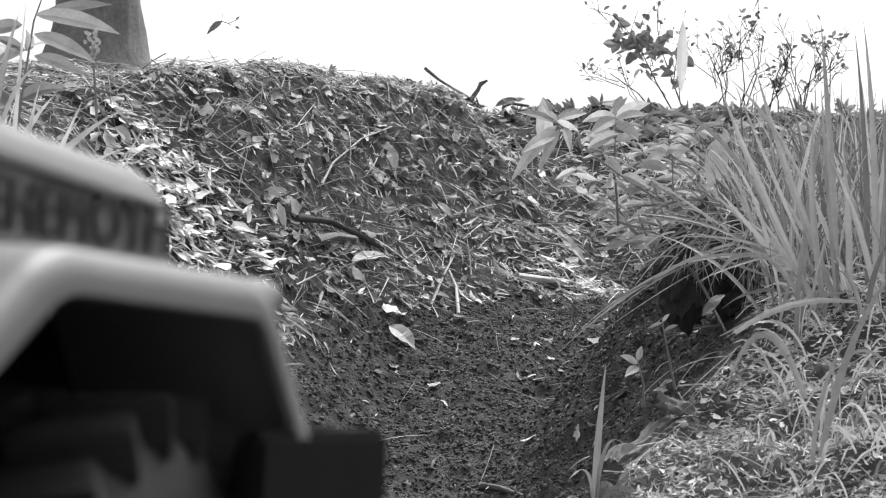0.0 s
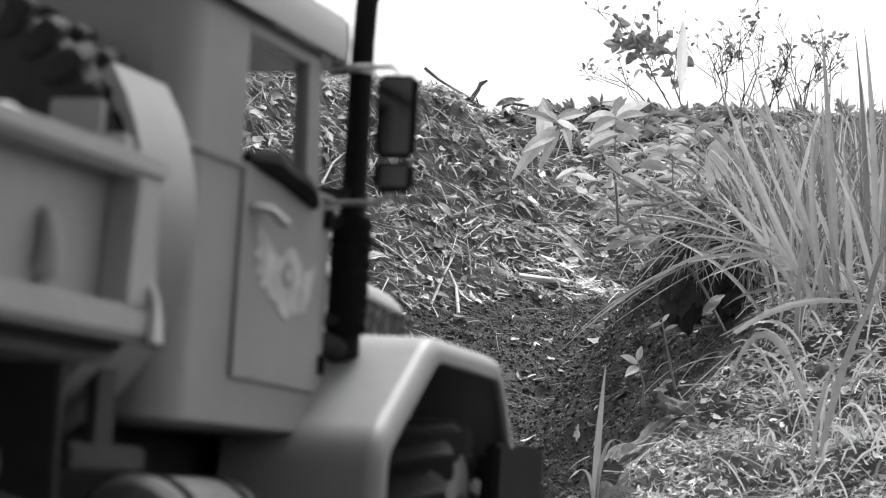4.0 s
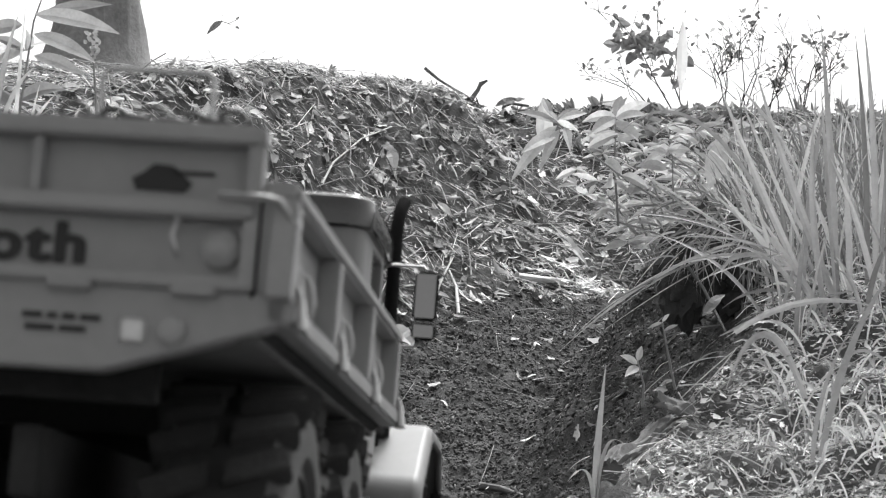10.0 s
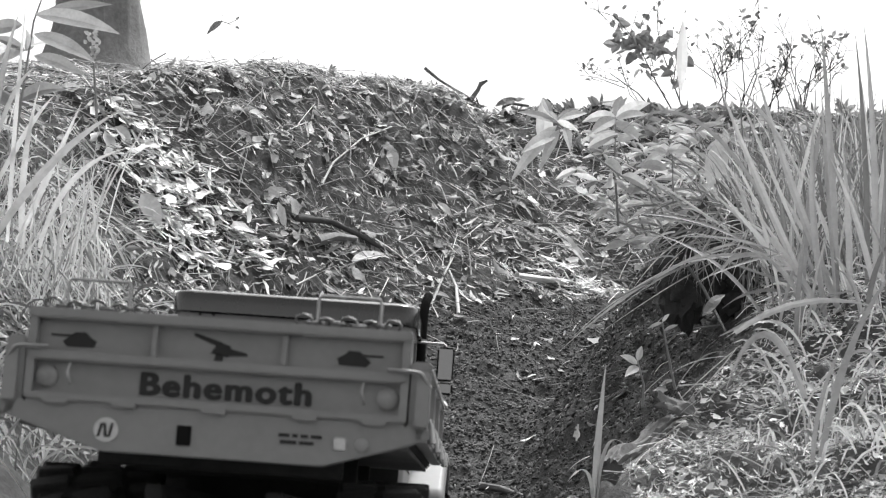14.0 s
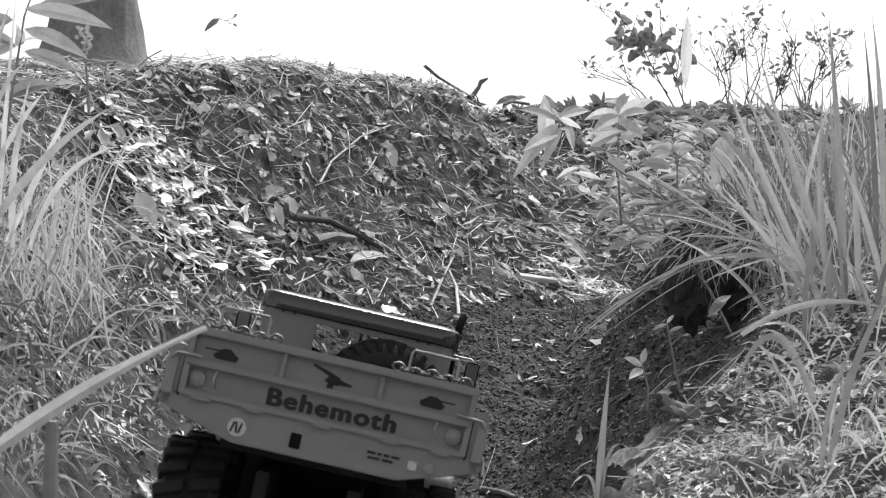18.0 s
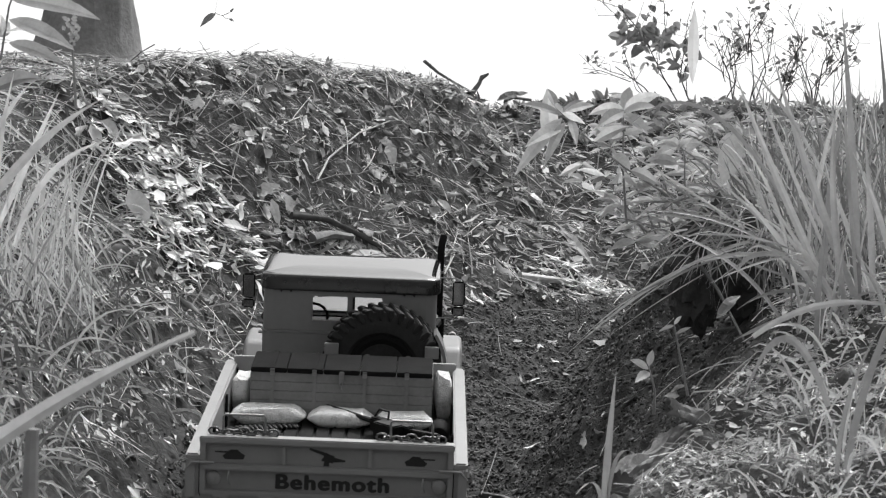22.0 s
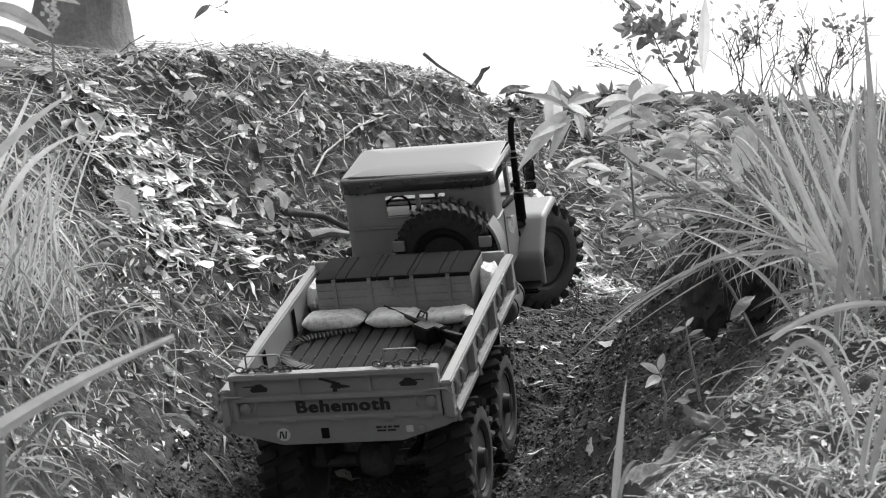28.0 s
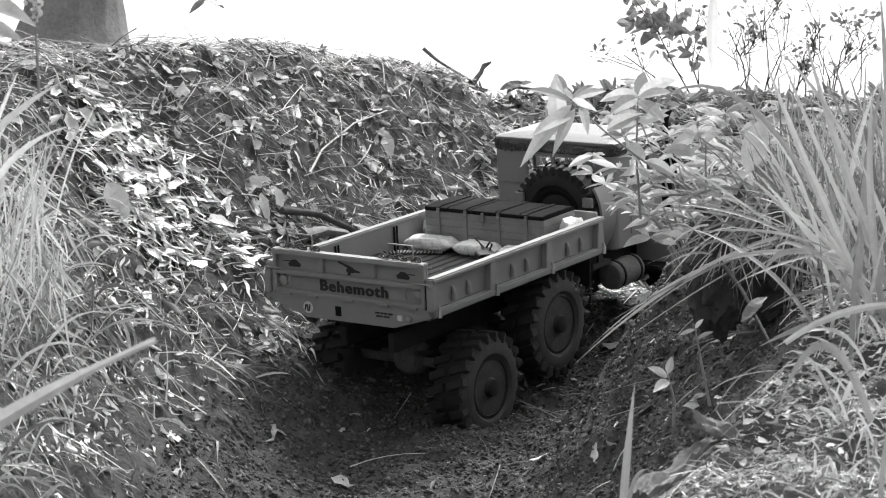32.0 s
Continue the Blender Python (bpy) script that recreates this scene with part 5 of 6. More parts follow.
# arching blades in front of the mound
fore = [
    ((0.308, 1.950, 0.173), (0.273, 1.950, 0.279), (0.237, 1.930, 0.179), 0.0071),
    ((0.310, 1.920, 0.083), (0.332, 1.940, 0.224), (0.389, 1.960, 0.286), 0.0071),
    ((0.310, 1.920, 0.083), (0.303, 1.920, 0.177), (0.352, 1.940, 0.243), 0.0045),
    ((0.261, 2.050, 0.225), (0.318, 2.030, 0.270), (0.386, 2.000, 0.247), 0.0060),
    ((0.349, 1.950, 0.079), (0.344, 1.950, 0.161), (0.362, 1.930, 0.134), 0.0045),
    ((0.379, 1.980, 0.076), (0.389, 1.960, 0.165), (0.333, 1.940, 0.128), 0.0045),
    ((0.334, 2.100, 0.197), (0.313, 2.080, 0.259), (0.252, 2.060, 0.219), 0.0037),
    ((0.386, 2.000, 0.202), (0.353, 2.000, 0.231), (0.338, 2.000, 0.172), 0.0037),
    ((0.317, 1.960, 0.127), (0.344, 1.950, 0.190), (0.375, 1.940, 0.164), 0.0019),
    ((0.351, 1.990, 0.163), (0.357, 1.980, 0.208), (0.384, 1.970, 0.184), 0.0019),
    ((0.376, 2.020, 0.086), (0.345, 2.010, 0.177), (0.375, 2.000, 0.123), 0.0024),
    ((0.208, 2.050, 0.174), (0.229, 2.040, 0.215), (0.253, 2.030, 0.208), 0.0012),
    ((0.203, 1.960, 0.172), (0.229, 1.950, 0.200), (0.259, 1.940, 0.224), 0.0012),
    ((0.219, 1.990, 0.173), (0.247, 1.980, 0.203), (0.255, 1.970, 0.220), 0.0012),
    ((0.232, 2.020, 0.166), (0.256, 2.010, 0.191), (0.294, 2.000, 0.217), 0.0012),
    ((0.205, 2.050, 0.189), (0.224, 2.040, 0.205), (0.258, 2.030, 0.205), 0.0010),
    ((0.269, 1.960, 0.175), (0.286, 1.950, 0.224), (0.314, 1.940, 0.205), 0.0015),
    ((0.302, 1.990, 0.163), (0.310, 1.980, 0.222), (0.333, 1.970, 0.194), 0.0015),
    ((0.342, 2.020, 0.091), (0.365, 2.010, 0.172), (0.386, 2.000, 0.143), 0.0019),
    ((0.309, 2.050, 0.119), (0.330, 2.040, 0.200), (0.368, 2.030, 0.200), 0.0019),
    ((0.351, 1.960, 0.088), (0.373, 1.950, 0.147), (0.385, 1.940, 0.128), 0.0024),
    ((0.268, 1.990, 0.094), (0.252, 1.980, 0.144), (0.224, 1.970, 0.126), 0.0015),
    ((0.197, 2.020, 0.081), (0.214, 2.010, 0.117), (0.249, 2.000, 0.108), 0.0019),
    ((0.165, 2.050, 0.083), (0.174, 2.040, 0.130), (0.198, 2.030, 0.125), 0.0015),
    ((0.230, 1.960, 0.127), (0.236, 1.950, 0.161), (0.229, 1.940, 0.140), 0.0015),
]
clump("arching_grass", "arching pale grass blades over the near mound", "grass", fore, BLADE, 12)
clump("grass_sprout", "upright grass sprout with curled blades by the track", "grass", [
    ((0.130, 1.980, 0.076), (0.134, 1.980, 0.139), (0.140, 1.970, 0.201), 0.0071),
    ((0.132, 1.980, 0.074), (0.136, 1.980, 0.154), (0.156, 1.960, 0.132), 0.0053),
    ((0.129, 1.970, 0.075), (0.129, 1.960, 0.131), (0.105, 1.940, 0.103), 0.0045),
    ((0.148, 1.990, 0.072), (0.158, 1.970, 0.135), (0.161, 1.950, 0.079), 0.0067),
    ((0.121, 1.990, 0.072), (0.115, 1.970, 0.101), (0.097, 1.950, 0.077), 0.0030)], BLADE, 13)
rough = []
for k in range(620):
    x, y = rnd.uniform(0.2, 0.55), rnd.uniform(1.85, 2.38)
    if x < 0.30 + 0.25 * (y - 2.1):
        continue
    z = float(height(x, y))
    L, t = rnd.uniform(0.02, 0.05) + (0.045 if k % 5 == 0 else 0), rnd.uniform(-1, 0.8)
    b = Vector((x + t * L * 0.8, y + rnd.uniform(-0.5, 0.3) * L, z + L * rnd.uniform(-0.1, 0.7)))
    rough.append(((x, y, z - 0.004), tuple(bend((x, y, z), b, (0, 0, 0.45 * L))), tuple(b), rnd.uniform(0.0012, 0.0034)))
bm = bm_new()
for a, c, b, w in rough:
    ribbon(bm, (a, c, b), w, facing(rnd), n=6)
thing("mound_grass", bm, HAY, "thin curling grass over the near mound", "grass", kind="stuff", smooth=0)

# left-hand grass
blades = [
    ((-0.389, 2.050, 0.306), (-0.378, 2.030, 0.421), (-0.363, 2.000, 0.522), 0.0084),
    ((-0.401, 2.050, 0.356), (-0.362, 2.030, 0.421), (-0.338, 2.000, 0.435), 0.0070),
    ((-0.395, 2.020, 0.310), (-0.342, 2.000, 0.389), (-0.278, 1.980, 0.420), 0.0077),
    ((-0.381, 2.050, 0.306), (-0.347, 2.030, 0.371), (-0.315, 2.000, 0.428), 0.0063),
    ((-0.408, 2.060, 0.372), (-0.394, 2.040, 0.461), (-0.369, 2.000, 0.508), 0.0084),
    ((-0.361, 2.050, 0.301), (-0.337, 2.030, 0.376), (-0.276, 2.000, 0.388), 0.0056),
    ((-0.376, 2.050, 0.301), (-0.377, 2.030, 0.371), (-0.352, 2.000, 0.443), 0.0063),
    ((-0.351, 2.080, 0.290), (-0.337, 2.060, 0.356), (-0.329, 2.040, 0.386), 0.0042),
    ((-0.391, 2.000, 0.389), (-0.377, 2.000, 0.443), (-0.357, 2.000, 0.458), 0.0063),
]
for k in range(60):
    y = rnd.uniform(1.95, 2.5)
    x = -0.177 * y + rnd.uniform(-0.06, 0.07)
    z = 0.30 - rnd.uniform(-0.020, 0.040)
    L, t = rnd.uniform(0.05, 0.15), rnd.uniform(-0.4, 0.9)
    a = Vector((x, y, z))
    b = a + Vector((t * L * 0.7, rnd.uniform(-0.3, 0.3) * L, L * (1 - 0.35 * abs(t))))
    blades.append((tuple(a), tuple(bend(a, b, (-0.08 * t * L, 0, 0.15 * L))), tuple(b), rnd.uniform(0.0012, 0.0028)))
clump("grass_clump", "pale drooping grass clump on the bank", "grass", blades, PALEBLADE, 14)
# dry grass hanging down the bank
bm = bm_new()
for k in range(1900):
    y = rnd.uniform(1.85, 3.05)
    d = rnd.uniform(-0.60, -0.16)
    x = float(middle(y)) + d
    if d > -0.3 and rnd.random() < 0.5:
        continue
    L = rnd.uniform(0.025, 0.095)
    a = Vector((x, y, float(height(x, y)) + 0.006))
    b = a + Vector((rnd.uniform(-0.3, 0.8) * L, rnd.uniform(-0.5, 0.3) * L, 0))
    b.z = max(a.z + rnd.uniform(-0.9, 0.15) * L, float(height(b.x, b.y)) + 0.003)
    ribbon(bm, (a, bend(a, b, (0, 0, rnd.uniform(0.02, 0.25) * L)), b), rnd.uniform(0.0012, 0.0036), facing(rnd), n=4)
# long blades that stand out of the bank, arch and fall towards the track
for k in range(600):
    y = rnd.uniform(1.95, 2.75)
    x = float(middle(y)) + rnd.uniform(-0.56, -0.26)
    L = rnd.uniform(0.06, 0.17)
    a = Vector((x, y, float(height(x, y)) - 0.003))
    out = rnd.uniform(-0.35, 0.75) * L
    b = a + Vector((out, rnd.uniform(-0.35, 0.15) * L, 0))
    b.z = max(a.z + rnd.uniform(-0.4, 0.55) * L, float(height(b.x, b.y)) + 0.004)
    ribbon(bm, (a, bend(a, b, (-0.15 * out, 0, rnd.uniform(0.2, 0.5) * L)), b), rnd.uniform(0.0016, 0.0042), facing(rnd), n=7)
thing("bank_grass", bm, BANKGRASS, "dry pale grass hanging down the bank", "grass", kind="stuff", smooth=0)

# straws hanging in tufts over the edge of the bank, sunlight put into their colour
bm = bm_new()
for k in range(420):
    u, y = rnd.uniform(0, 1), rnd.uniform(2.45, 2.80)
    x = -0.172 * y + rnd.uniform(-0.055, 0.062) + 0.012 * math.sin(k * 1.7)
    top = max(float(height(x, y)), 0.30 - 0.05 * u) + rnd.uniform(0.0, 0.03)
    L = rnd.uniform(0.02, 0.075)
    a = Vector((x, y - 0.02, top))
    b = a + Vector((rnd.gauss(0.004, 0.45 * L), rnd.uniform(-0.02, 0.0), -L))
    b.z = max(b.z, float(height(b.x, b.y)) + 0.003)
    ribbon(bm, (a, bend(a, b, (rnd.uniform(-0.006, 0.006), -0.004, 0)), b), rnd.uniform(0.0012, 0.0034), facing(rnd), n=4)
thing("hanging_straw", bm, HAY, "straws in bright sunlit colour hanging over the edge of the bank", "straw", kind="stuff", smooth=0)

# leaves in front of the trunk
leafy("broadleaf_weed", "broad-leaved green weed before the tree trunk", [(-0.395, 2.100, 0.373), (-0.385, 2.100, 0.445), (-0.375, 2.100, 0.508), (-0.364, 2.100, 0.539)], [((-0.383, 2.100, 0.482), 6), ((-0.390, 2.100, 0.435), 5)], 21, size=(0.03, 0.05), wide=0.32,
      explicit=[((-0.371, 2.080, 0.513), (-0.289, 2.050, 0.492), 0.018), ((-0.367, 2.100, 0.515), (-0.306, 2.120, 0.526), 0.012), ((-0.375, 2.100, 0.497), (-0.312, 2.060, 0.467), 0.016), ((-0.385, 2.100, 0.505), (-0.421, 2.100, 0.497), 0.016), ((-0.375, 2.100, 0.477), (-0.325, 2.080, 0.457), 0.014)])
# leafy weeds above the track
leafy("leafy_weed", "leafy green weed leaning over the track", [(0.294, 2.620, 0.314), (0.241, 2.600, 0.358), (0.195, 2.580, 0.386), (0.159, 2.570, 0.413), (0.127, 2.560, 0.441)], [((0.127, 2.560, 0.443), 3), ((0.162, 2.570, 0.413), 1), ((0.201, 2.580, 0.383), 2)], 22, size=(0.025, 0.045), wide=0.3,
      explicit=[((0.127, 2.560, 0.438), (0.075, 2.520, 0.375), 0.016), ((0.129, 2.550, 0.429), (0.085, 2.500, 0.404), 0.015), ((0.121, 2.570, 0.449), (0.113, 2.600, 0.472), 0.010), ((0.129, 2.550, 0.433), (0.105, 2.500, 0.384), 0.011), ((0.127, 2.560, 0.443), (0.164, 2.600, 0.454), 0.012), ((0.127, 2.560, 0.441), (0.081, 2.520, 0.450), 0.011), ((0.136, 2.560, 0.436), (0.139, 2.500, 0.405), 0.010)])
leafy("leafy_weed", "leafy green weed with serrated leaves beside the grass clump", [(0.205, 2.680, 0.327), (0.199, 2.660, 0.392), (0.199, 2.640, 0.450)], [((0.199, 2.640, 0.452), 3), ((0.200, 2.650, 0.425), 2), ((0.201, 2.660, 0.379), 2)], 23, size=(0.025, 0.045), wide=0.4,
      explicit=[((0.199, 2.640, 0.450), (0.167, 2.600, 0.430), 0.016), ((0.199, 2.640, 0.450), (0.231, 2.600, 0.451), 0.015), ((0.199, 2.640, 0.450), (0.207, 2.660, 0.478), 0.014), ((0.199, 2.640, 0.447), (0.222, 2.600, 0.422), 0.016)])
for c, n, s in (((0.233, 2.660, 0.373), 5, 25), ((0.254, 2.600, 0.410), 8, 26), ((0.217, 2.700, 0.327), 9, 27), ((0.166, 2.850, 0.399), 6, 28), ((0.280, 2.550, 0.357), 9, 29), ((0.249, 2.620, 0.326), 8, 55), ((0.337, 2.700, 0.427), 8, 56)):
    c = Vector(c)
    leafy("leafy_weed", "low leafy green weed beside the track", [tuple(c + Vector((0.075, 0.03, -0.075))), tuple(c + Vector((0.03, 0.01, -0.02))), tuple(c)], [(tuple(c), n), (tuple(c - Vector((0, 0, 0.02))), n // 2)], s, size=(0.016, 0.036), wide=0.33)
for c, n, s in (((0.197, 2.700, 0.452), 6, 60),
          ((0.217, 2.780, 0.472), 7, 61),
          ((0.176, 2.660, 0.432), 8, 62),
          ((0.233, 2.660, 0.411), 6, 63),
          ((0.267, 2.700, 0.419), 7, 64),
          ((0.185, 2.720, 0.380), 8, 65),
          ((0.177, 2.800, 0.366), 6, 66),
          ((0.204, 2.750, 0.354), 7, 67),
          ((0.245, 2.720, 0.364), 8, 68),
          ((0.274, 2.640, 0.380), 6, 69),
          ((0.237, 2.780, 0.327), 7, 70),
          ((0.291, 2.620, 0.388), 8, 71),
          ((0.318, 2.700, 0.404), 6, 72),
          ((0.273, 2.800, 0.449), 7, 73),
          ((0.313, 2.850, 0.445), 8, 74),
          ((0.349, 2.800, 0.432), 6, 75),
          ((0.390, 2.900, 0.454), 7, 76),
          ((0.448, 2.950, 0.450), 8, 77)):
    c = Vector(c)
    u = max(c.x + 0.030, 0.275)
    foot = Vector((u, c.y + 0.02, float(height(u, c.y + 0.02))))
    leafy("leafy_weed", "leafy green weed with narrow leaves beside the grass clump", [tuple(foot), tuple(foot.lerp(c, 0.6) + Vector((0.006, 0, 0.006))), tuple(c)], [(tuple(c), n + 3), (tuple(c.lerp(foot, 0.10)), n), (tuple(c.lerp(foot, 0.2)), n - 1), (tuple(c.lerp(foot, 0.32)), 4)], s, size=(0.014, 0.038), wide=0.19, droop=0.6)
leafy("seedling", "small green seedling on the bare earth", [(0.196, 2.250, 0.145), (0.197, 2.250, 0.167), (0.191, 2.250, 0.190)], [], 30, explicit=[((0.191, 2.250, 0.187), (0.173, 2.240, 0.196), 0.008), ((0.191, 2.250, 0.190), (0.195, 2.250, 0.205), 0.007), ((0.192, 2.250, 0.184), (0.176, 2.220, 0.176), 0.009)])
leafy("seedling", "thin pale seedling on the bare earth", [(0.233, 2.300, 0.159), (0.225, 2.300, 0.199), (0.220, 2.300, 0.227)], [], 31, explicit=[((0.220, 2.300, 0.226), (0.205, 2.300, 0.220), 0.004), ((0.220, 2.300, 0.227), (0.227, 2.300, 0.235), 0.004), ((0.222, 2.300, 0.218), (0.236, 2.300, 0.224), 0.004)])

# shrub on the crest, against the sky
shrub = group_of("shrub", "dark twiggy shrub with sparse leaves on the crest", "shrub")
bm, crown = bm_new(), bm_new()
def branch(a, b, r, depth):
    a, b = Vector(a), Vector(b)
    m = bend(a, b, (rnd.uniform(-0.02, 0.02), rnd.uniform(-0.02, 0.02), rnd.uniform(-0.01, 0.02)))
    tube(bm, [a, m, b], [r, r * 0.8, r * 0.5], 5)
    if depth:
        for k in range(4):
            s = rnd.uniform(0.35, 1.0)
            p = a.lerp(b, s)
            d = ((b - a).normalized() + Vector((rnd.uniform(-1, 1), rnd.uniform(-0.5, 0.5), rnd.uniform(-0.3, 0.9))) * 0.9).normalized()
            branch(p, p + d * (b - a).length * rnd.uniform(0.3, 0.55), r * 0.6, depth - 1)
    else:
        for k in range(2):
            if rnd.random() < 0.4:
                L = rnd.uniform(0.006, 0.014)
                d = Vector((rnd.uniform(-1, 1), rnd.uniform(-0.4, 0.4), rnd.uniform(-0.6, 0.8))).normalized()
                leaf(crown, b, b + d * L, L * 0.55, facing(rnd, 0.9), 0.1, 0.1, 5)
for a, b in (((0.430, 4.050, 0.501), (0.331, 4.000, 0.676)), ((0.440, 4.050, 0.501), (0.376, 4.000, 0.661)), ((0.505, 4.050, 0.501), (0.462, 4.020, 0.653)), ((0.515, 4.050, 0.501), (0.519, 4.000, 0.666)), ((0.545, 4.050, 0.501), (0.553, 4.000, 0.626)), ((0.635, 4.050, 0.501), (0.610, 4.020, 0.618)), ((0.655, 4.050, 0.501), (0.676, 4.000, 0.626)), ((0.405, 4.050, 0.501), (0.293, 4.020, 0.608))):
    branch(a, b, 0.0015, 2)
for k in range(9):
    a = Vector((0.439, 4.040, 0.540)) + Vector((rnd.uniform(0, 0.21), rnd.uniform(-0.03, 0.03), 0))
    branch(a, a + Vector((rnd.uniform(-0.03, 0.05), 0, rnd.uniform(0.05, 0.115))), 0.0013, 2)
for k in range(110):
    s = rnd.uniform(0, 1)
    c = Vector((0.300, 4.000, 0.680)).lerp(Vector((0.410, 4.000, 0.612)), s) + Vector((rnd.gauss(0, 0.012), rnd.uniform(-0.03, 0.03), rnd.gauss(0, 0.016) + (0.03 if k % 3 == 0 and s > 0.6 else 0)))
    L = rnd.uniform(0.008, 0.026)
    leaf(crown, c, c + Vector((rnd.uniform(-1, 1), 0.1, rnd.uniform(-0.8, 0.5))).normalized() * L, L * rnd.uniform(0.25, 0.9), (rnd.uniform(-0.6, 0.6), -0.9, 0.4), 0.1, 0.25, 5)
part("branchwork", bm, ROOT, shrub)
part("crown", crown, DARKLEAF, shrub, smooth=0)
# low weeds along the crest
bm = bm_new()
for k in range(420):
    x, y = rnd.uniform(-0.75, 0.85), rnd.uniform(3.82, 4.05)
    z = float(height(x, y))
    L = rnd.uniform(0.008, 0.024) * (1.3 if x > 0.2 else 0.8)
    for j in range(3):
        d = Vector((rnd.uniform(-1, 1), rnd.uniform(-0.5, 0.3), rnd.uniform(0.1, 0.9))).normalized()
        leaf(bm, (x, y, z), Vector((x, y, z + 0.004)) + d * L, L * rnd.uniform(0.2, 0.5), facing(rnd), 0.15, 0.2, 5)
thing("crest_weeds", bm, WEED, "low weeds and dead leaves along the crest", "weeds", kind="stuff", smooth=0)

# dead leaves that stand up along the crest, coloured dark as silhouettes against the sky
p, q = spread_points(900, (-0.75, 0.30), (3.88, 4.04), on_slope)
strew("crest_leaves", LEAVES + BROAD, p, q, 0.012 + 0.026 * RNG.uniform(0, 1, len(p)) ** 2, 62, 0.008, CRESTLEAF, "dead leaves in dark silhouette colour standing ragged along the crest", "leaf litter")

# ---- sticks, bark and single leaves ----
def stick(name, label, pts, r, mat=None, category="stick", knobs=0.25):
    bm = tube(bm_new(), pts, [r * (1 - 0.4 * k / (len(pts) - 1)) for k in range(len(pts))], 9)
    for v in bm.verts:
        v.co += Vector([noise.noise(v.co * 90 + Vector((k * 7, 0, 0))) for k in range(3)]) * r * knobs
    return thing(name, bm, mat or WOOD, label, category)


stick("log", "pale weathered stick lying on the slope", [(-0.174, 3.160, 0.311), (-0.151, 3.194, 0.318), (-0.124, 3.230, 0.315)], 0.0085)
stick("branch", "dark curved branch half buried in leaves", [(-0.202, 3.162, 0.342), (-0.157, 3.210, 0.339), (-0.115, 3.244, 0.318), (-0.058, 3.282, 0.284)], 0.0045, BARK, "branch", 0.6)
stick("branch", "long thin twig arching over the litter", [(-0.172, 3.264, 0.393), (-0.159, 3.318, 0.425), (-0.121, 3.418, 0.465), (-0.079, 3.504, 0.487)], 0.0018, PALE, "twig")
stick("branch", "thin twig lying across the slope", [(-0.179, 3.244, 0.388), (-0.149, 3.300, 0.401), (-0.119, 3.356, 0.404), (-0.085, 3.41, 0.419), (-0.055, 3.468, 0.424)], 0.0009, WOOD, "twig")
stick("stub", "short upright cut stem on the slope", [(-0.058, 3.460, 0.412), (-0.058, 3.560, 0.446), (-0.059, 3.550, 0.469)], 0.0065)
stick("log", "pale stick beside the track", [(0.110, 3.406, 0.259), (0.149, 3.432, 0.255), (0.192, 3.470, 0.250)], 0.0065, PALE)
stick("straw_stalk", "pale broken stalk on the slope", [(-0.017, 3.216, 0.221), (0.001, 3.302, 0.262), (0.016, 3.362, 0.290)], 0.0022, PALE, "stalk")
stick("straw_stalk", "pale broken stalk on the slope", [(0.022, 3.218, 0.209), (0.019, 3.288, 0.246), (0.009, 3.328, 0.269)], 0.0026, PALE, "stalk")
stick("branch", "thin curved root over the dark earth", [(-0.196, 3.068, 0.252), (-0.172, 3.108, 0.265), (-0.156, 3.106, 0.243)], 0.0016, PALE, "root")
stick("branch", "dark broken branch on the crest", [(-0.031, 3.900, 0.607), (-0.009, 3.920, 0.591), (0.018, 3.940, 0.575), (0.045, 3.960, 0.563)], 0.0028, WOOD, "branch", 0.9)
stick("branch", "dark stick poking up from the crest", [(0.043, 3.940, 0.553), (0.059, 3.950, 0.574), (0.066, 3.950, 0.583), (0.075, 3.950, 0.590)], 0.0045, WOOD, "branch", 1.2)
stick("branch", "dark stick poking up from the crest", [(0.103, 3.940, 0.544), (0.118, 3.950, 0.550), (0.147, 3.950, 0.546)], 0.003, WOOD, "branch", 1.2)
stick("root", "dark thin root hanging under the grass", [(0.253, 2.380, 0.283), (0.266, 2.340, 0.260), (0.282, 2.260, 0.211)], 0.0022, ROOT, "root")
stick("branch", "pale stick lying on the mound", [(0.043, 2.628, 0.029), (0.065, 2.600, 0.029), (0.093, 2.496, 0.029)], 0.0045, WOOD, "stick")
leafy("seedling", "small weed with pale leaves on the slope", [(-0.261, 3.168, 0.406), (-0.284, 3.400, 0.460), (-0.287, 3.380, 0.497)], [((-0.287, 3.380, 0.495), 5), ((-0.285, 3.400, 0.468), 4)], 41, size=(0.015, 0.03), wide=0.4)
leafy("seedling", "small weed with pale leaves on the slope", [(-0.305, 3.138, 0.428), (-0.334, 3.400, 0.468), (-0.335, 3.380, 0.488)], [((-0.333, 3.380, 0.484), 5)], 42, size=(0.015, 0.03), wide=0.4)
flower = group_of("flower_spike", "pale flower spike before the tree trunk", "flower")
part("stem", tube(bm_new(), [(-0.317, 2.100, 0.420), (-0.319, 2.100, 0.456), (-0.322, 2.100, 0.497)], [0.0014, 0.0012, 0.0006], 6), STEMMAT, flower)
for k in range(26):
    c = Vector((-0.321, 2.100, 0.486)) + Vector((rnd.gauss(0, 0.003), rnd.gauss(0, 0.003), rnd.uniform(-0.013, 0.014)))
    part("petal", leaf(bm_new(), c, c + Vector((rnd.uniform(-1, 1), rnd.uniform(-1, 0.2), rnd.uniform(-0.6, 0.8))).normalized() * 0.006, 0.004, (0, -1, 0.3), 0.1, 0.1, 4), PALE, flower, smooth=0)

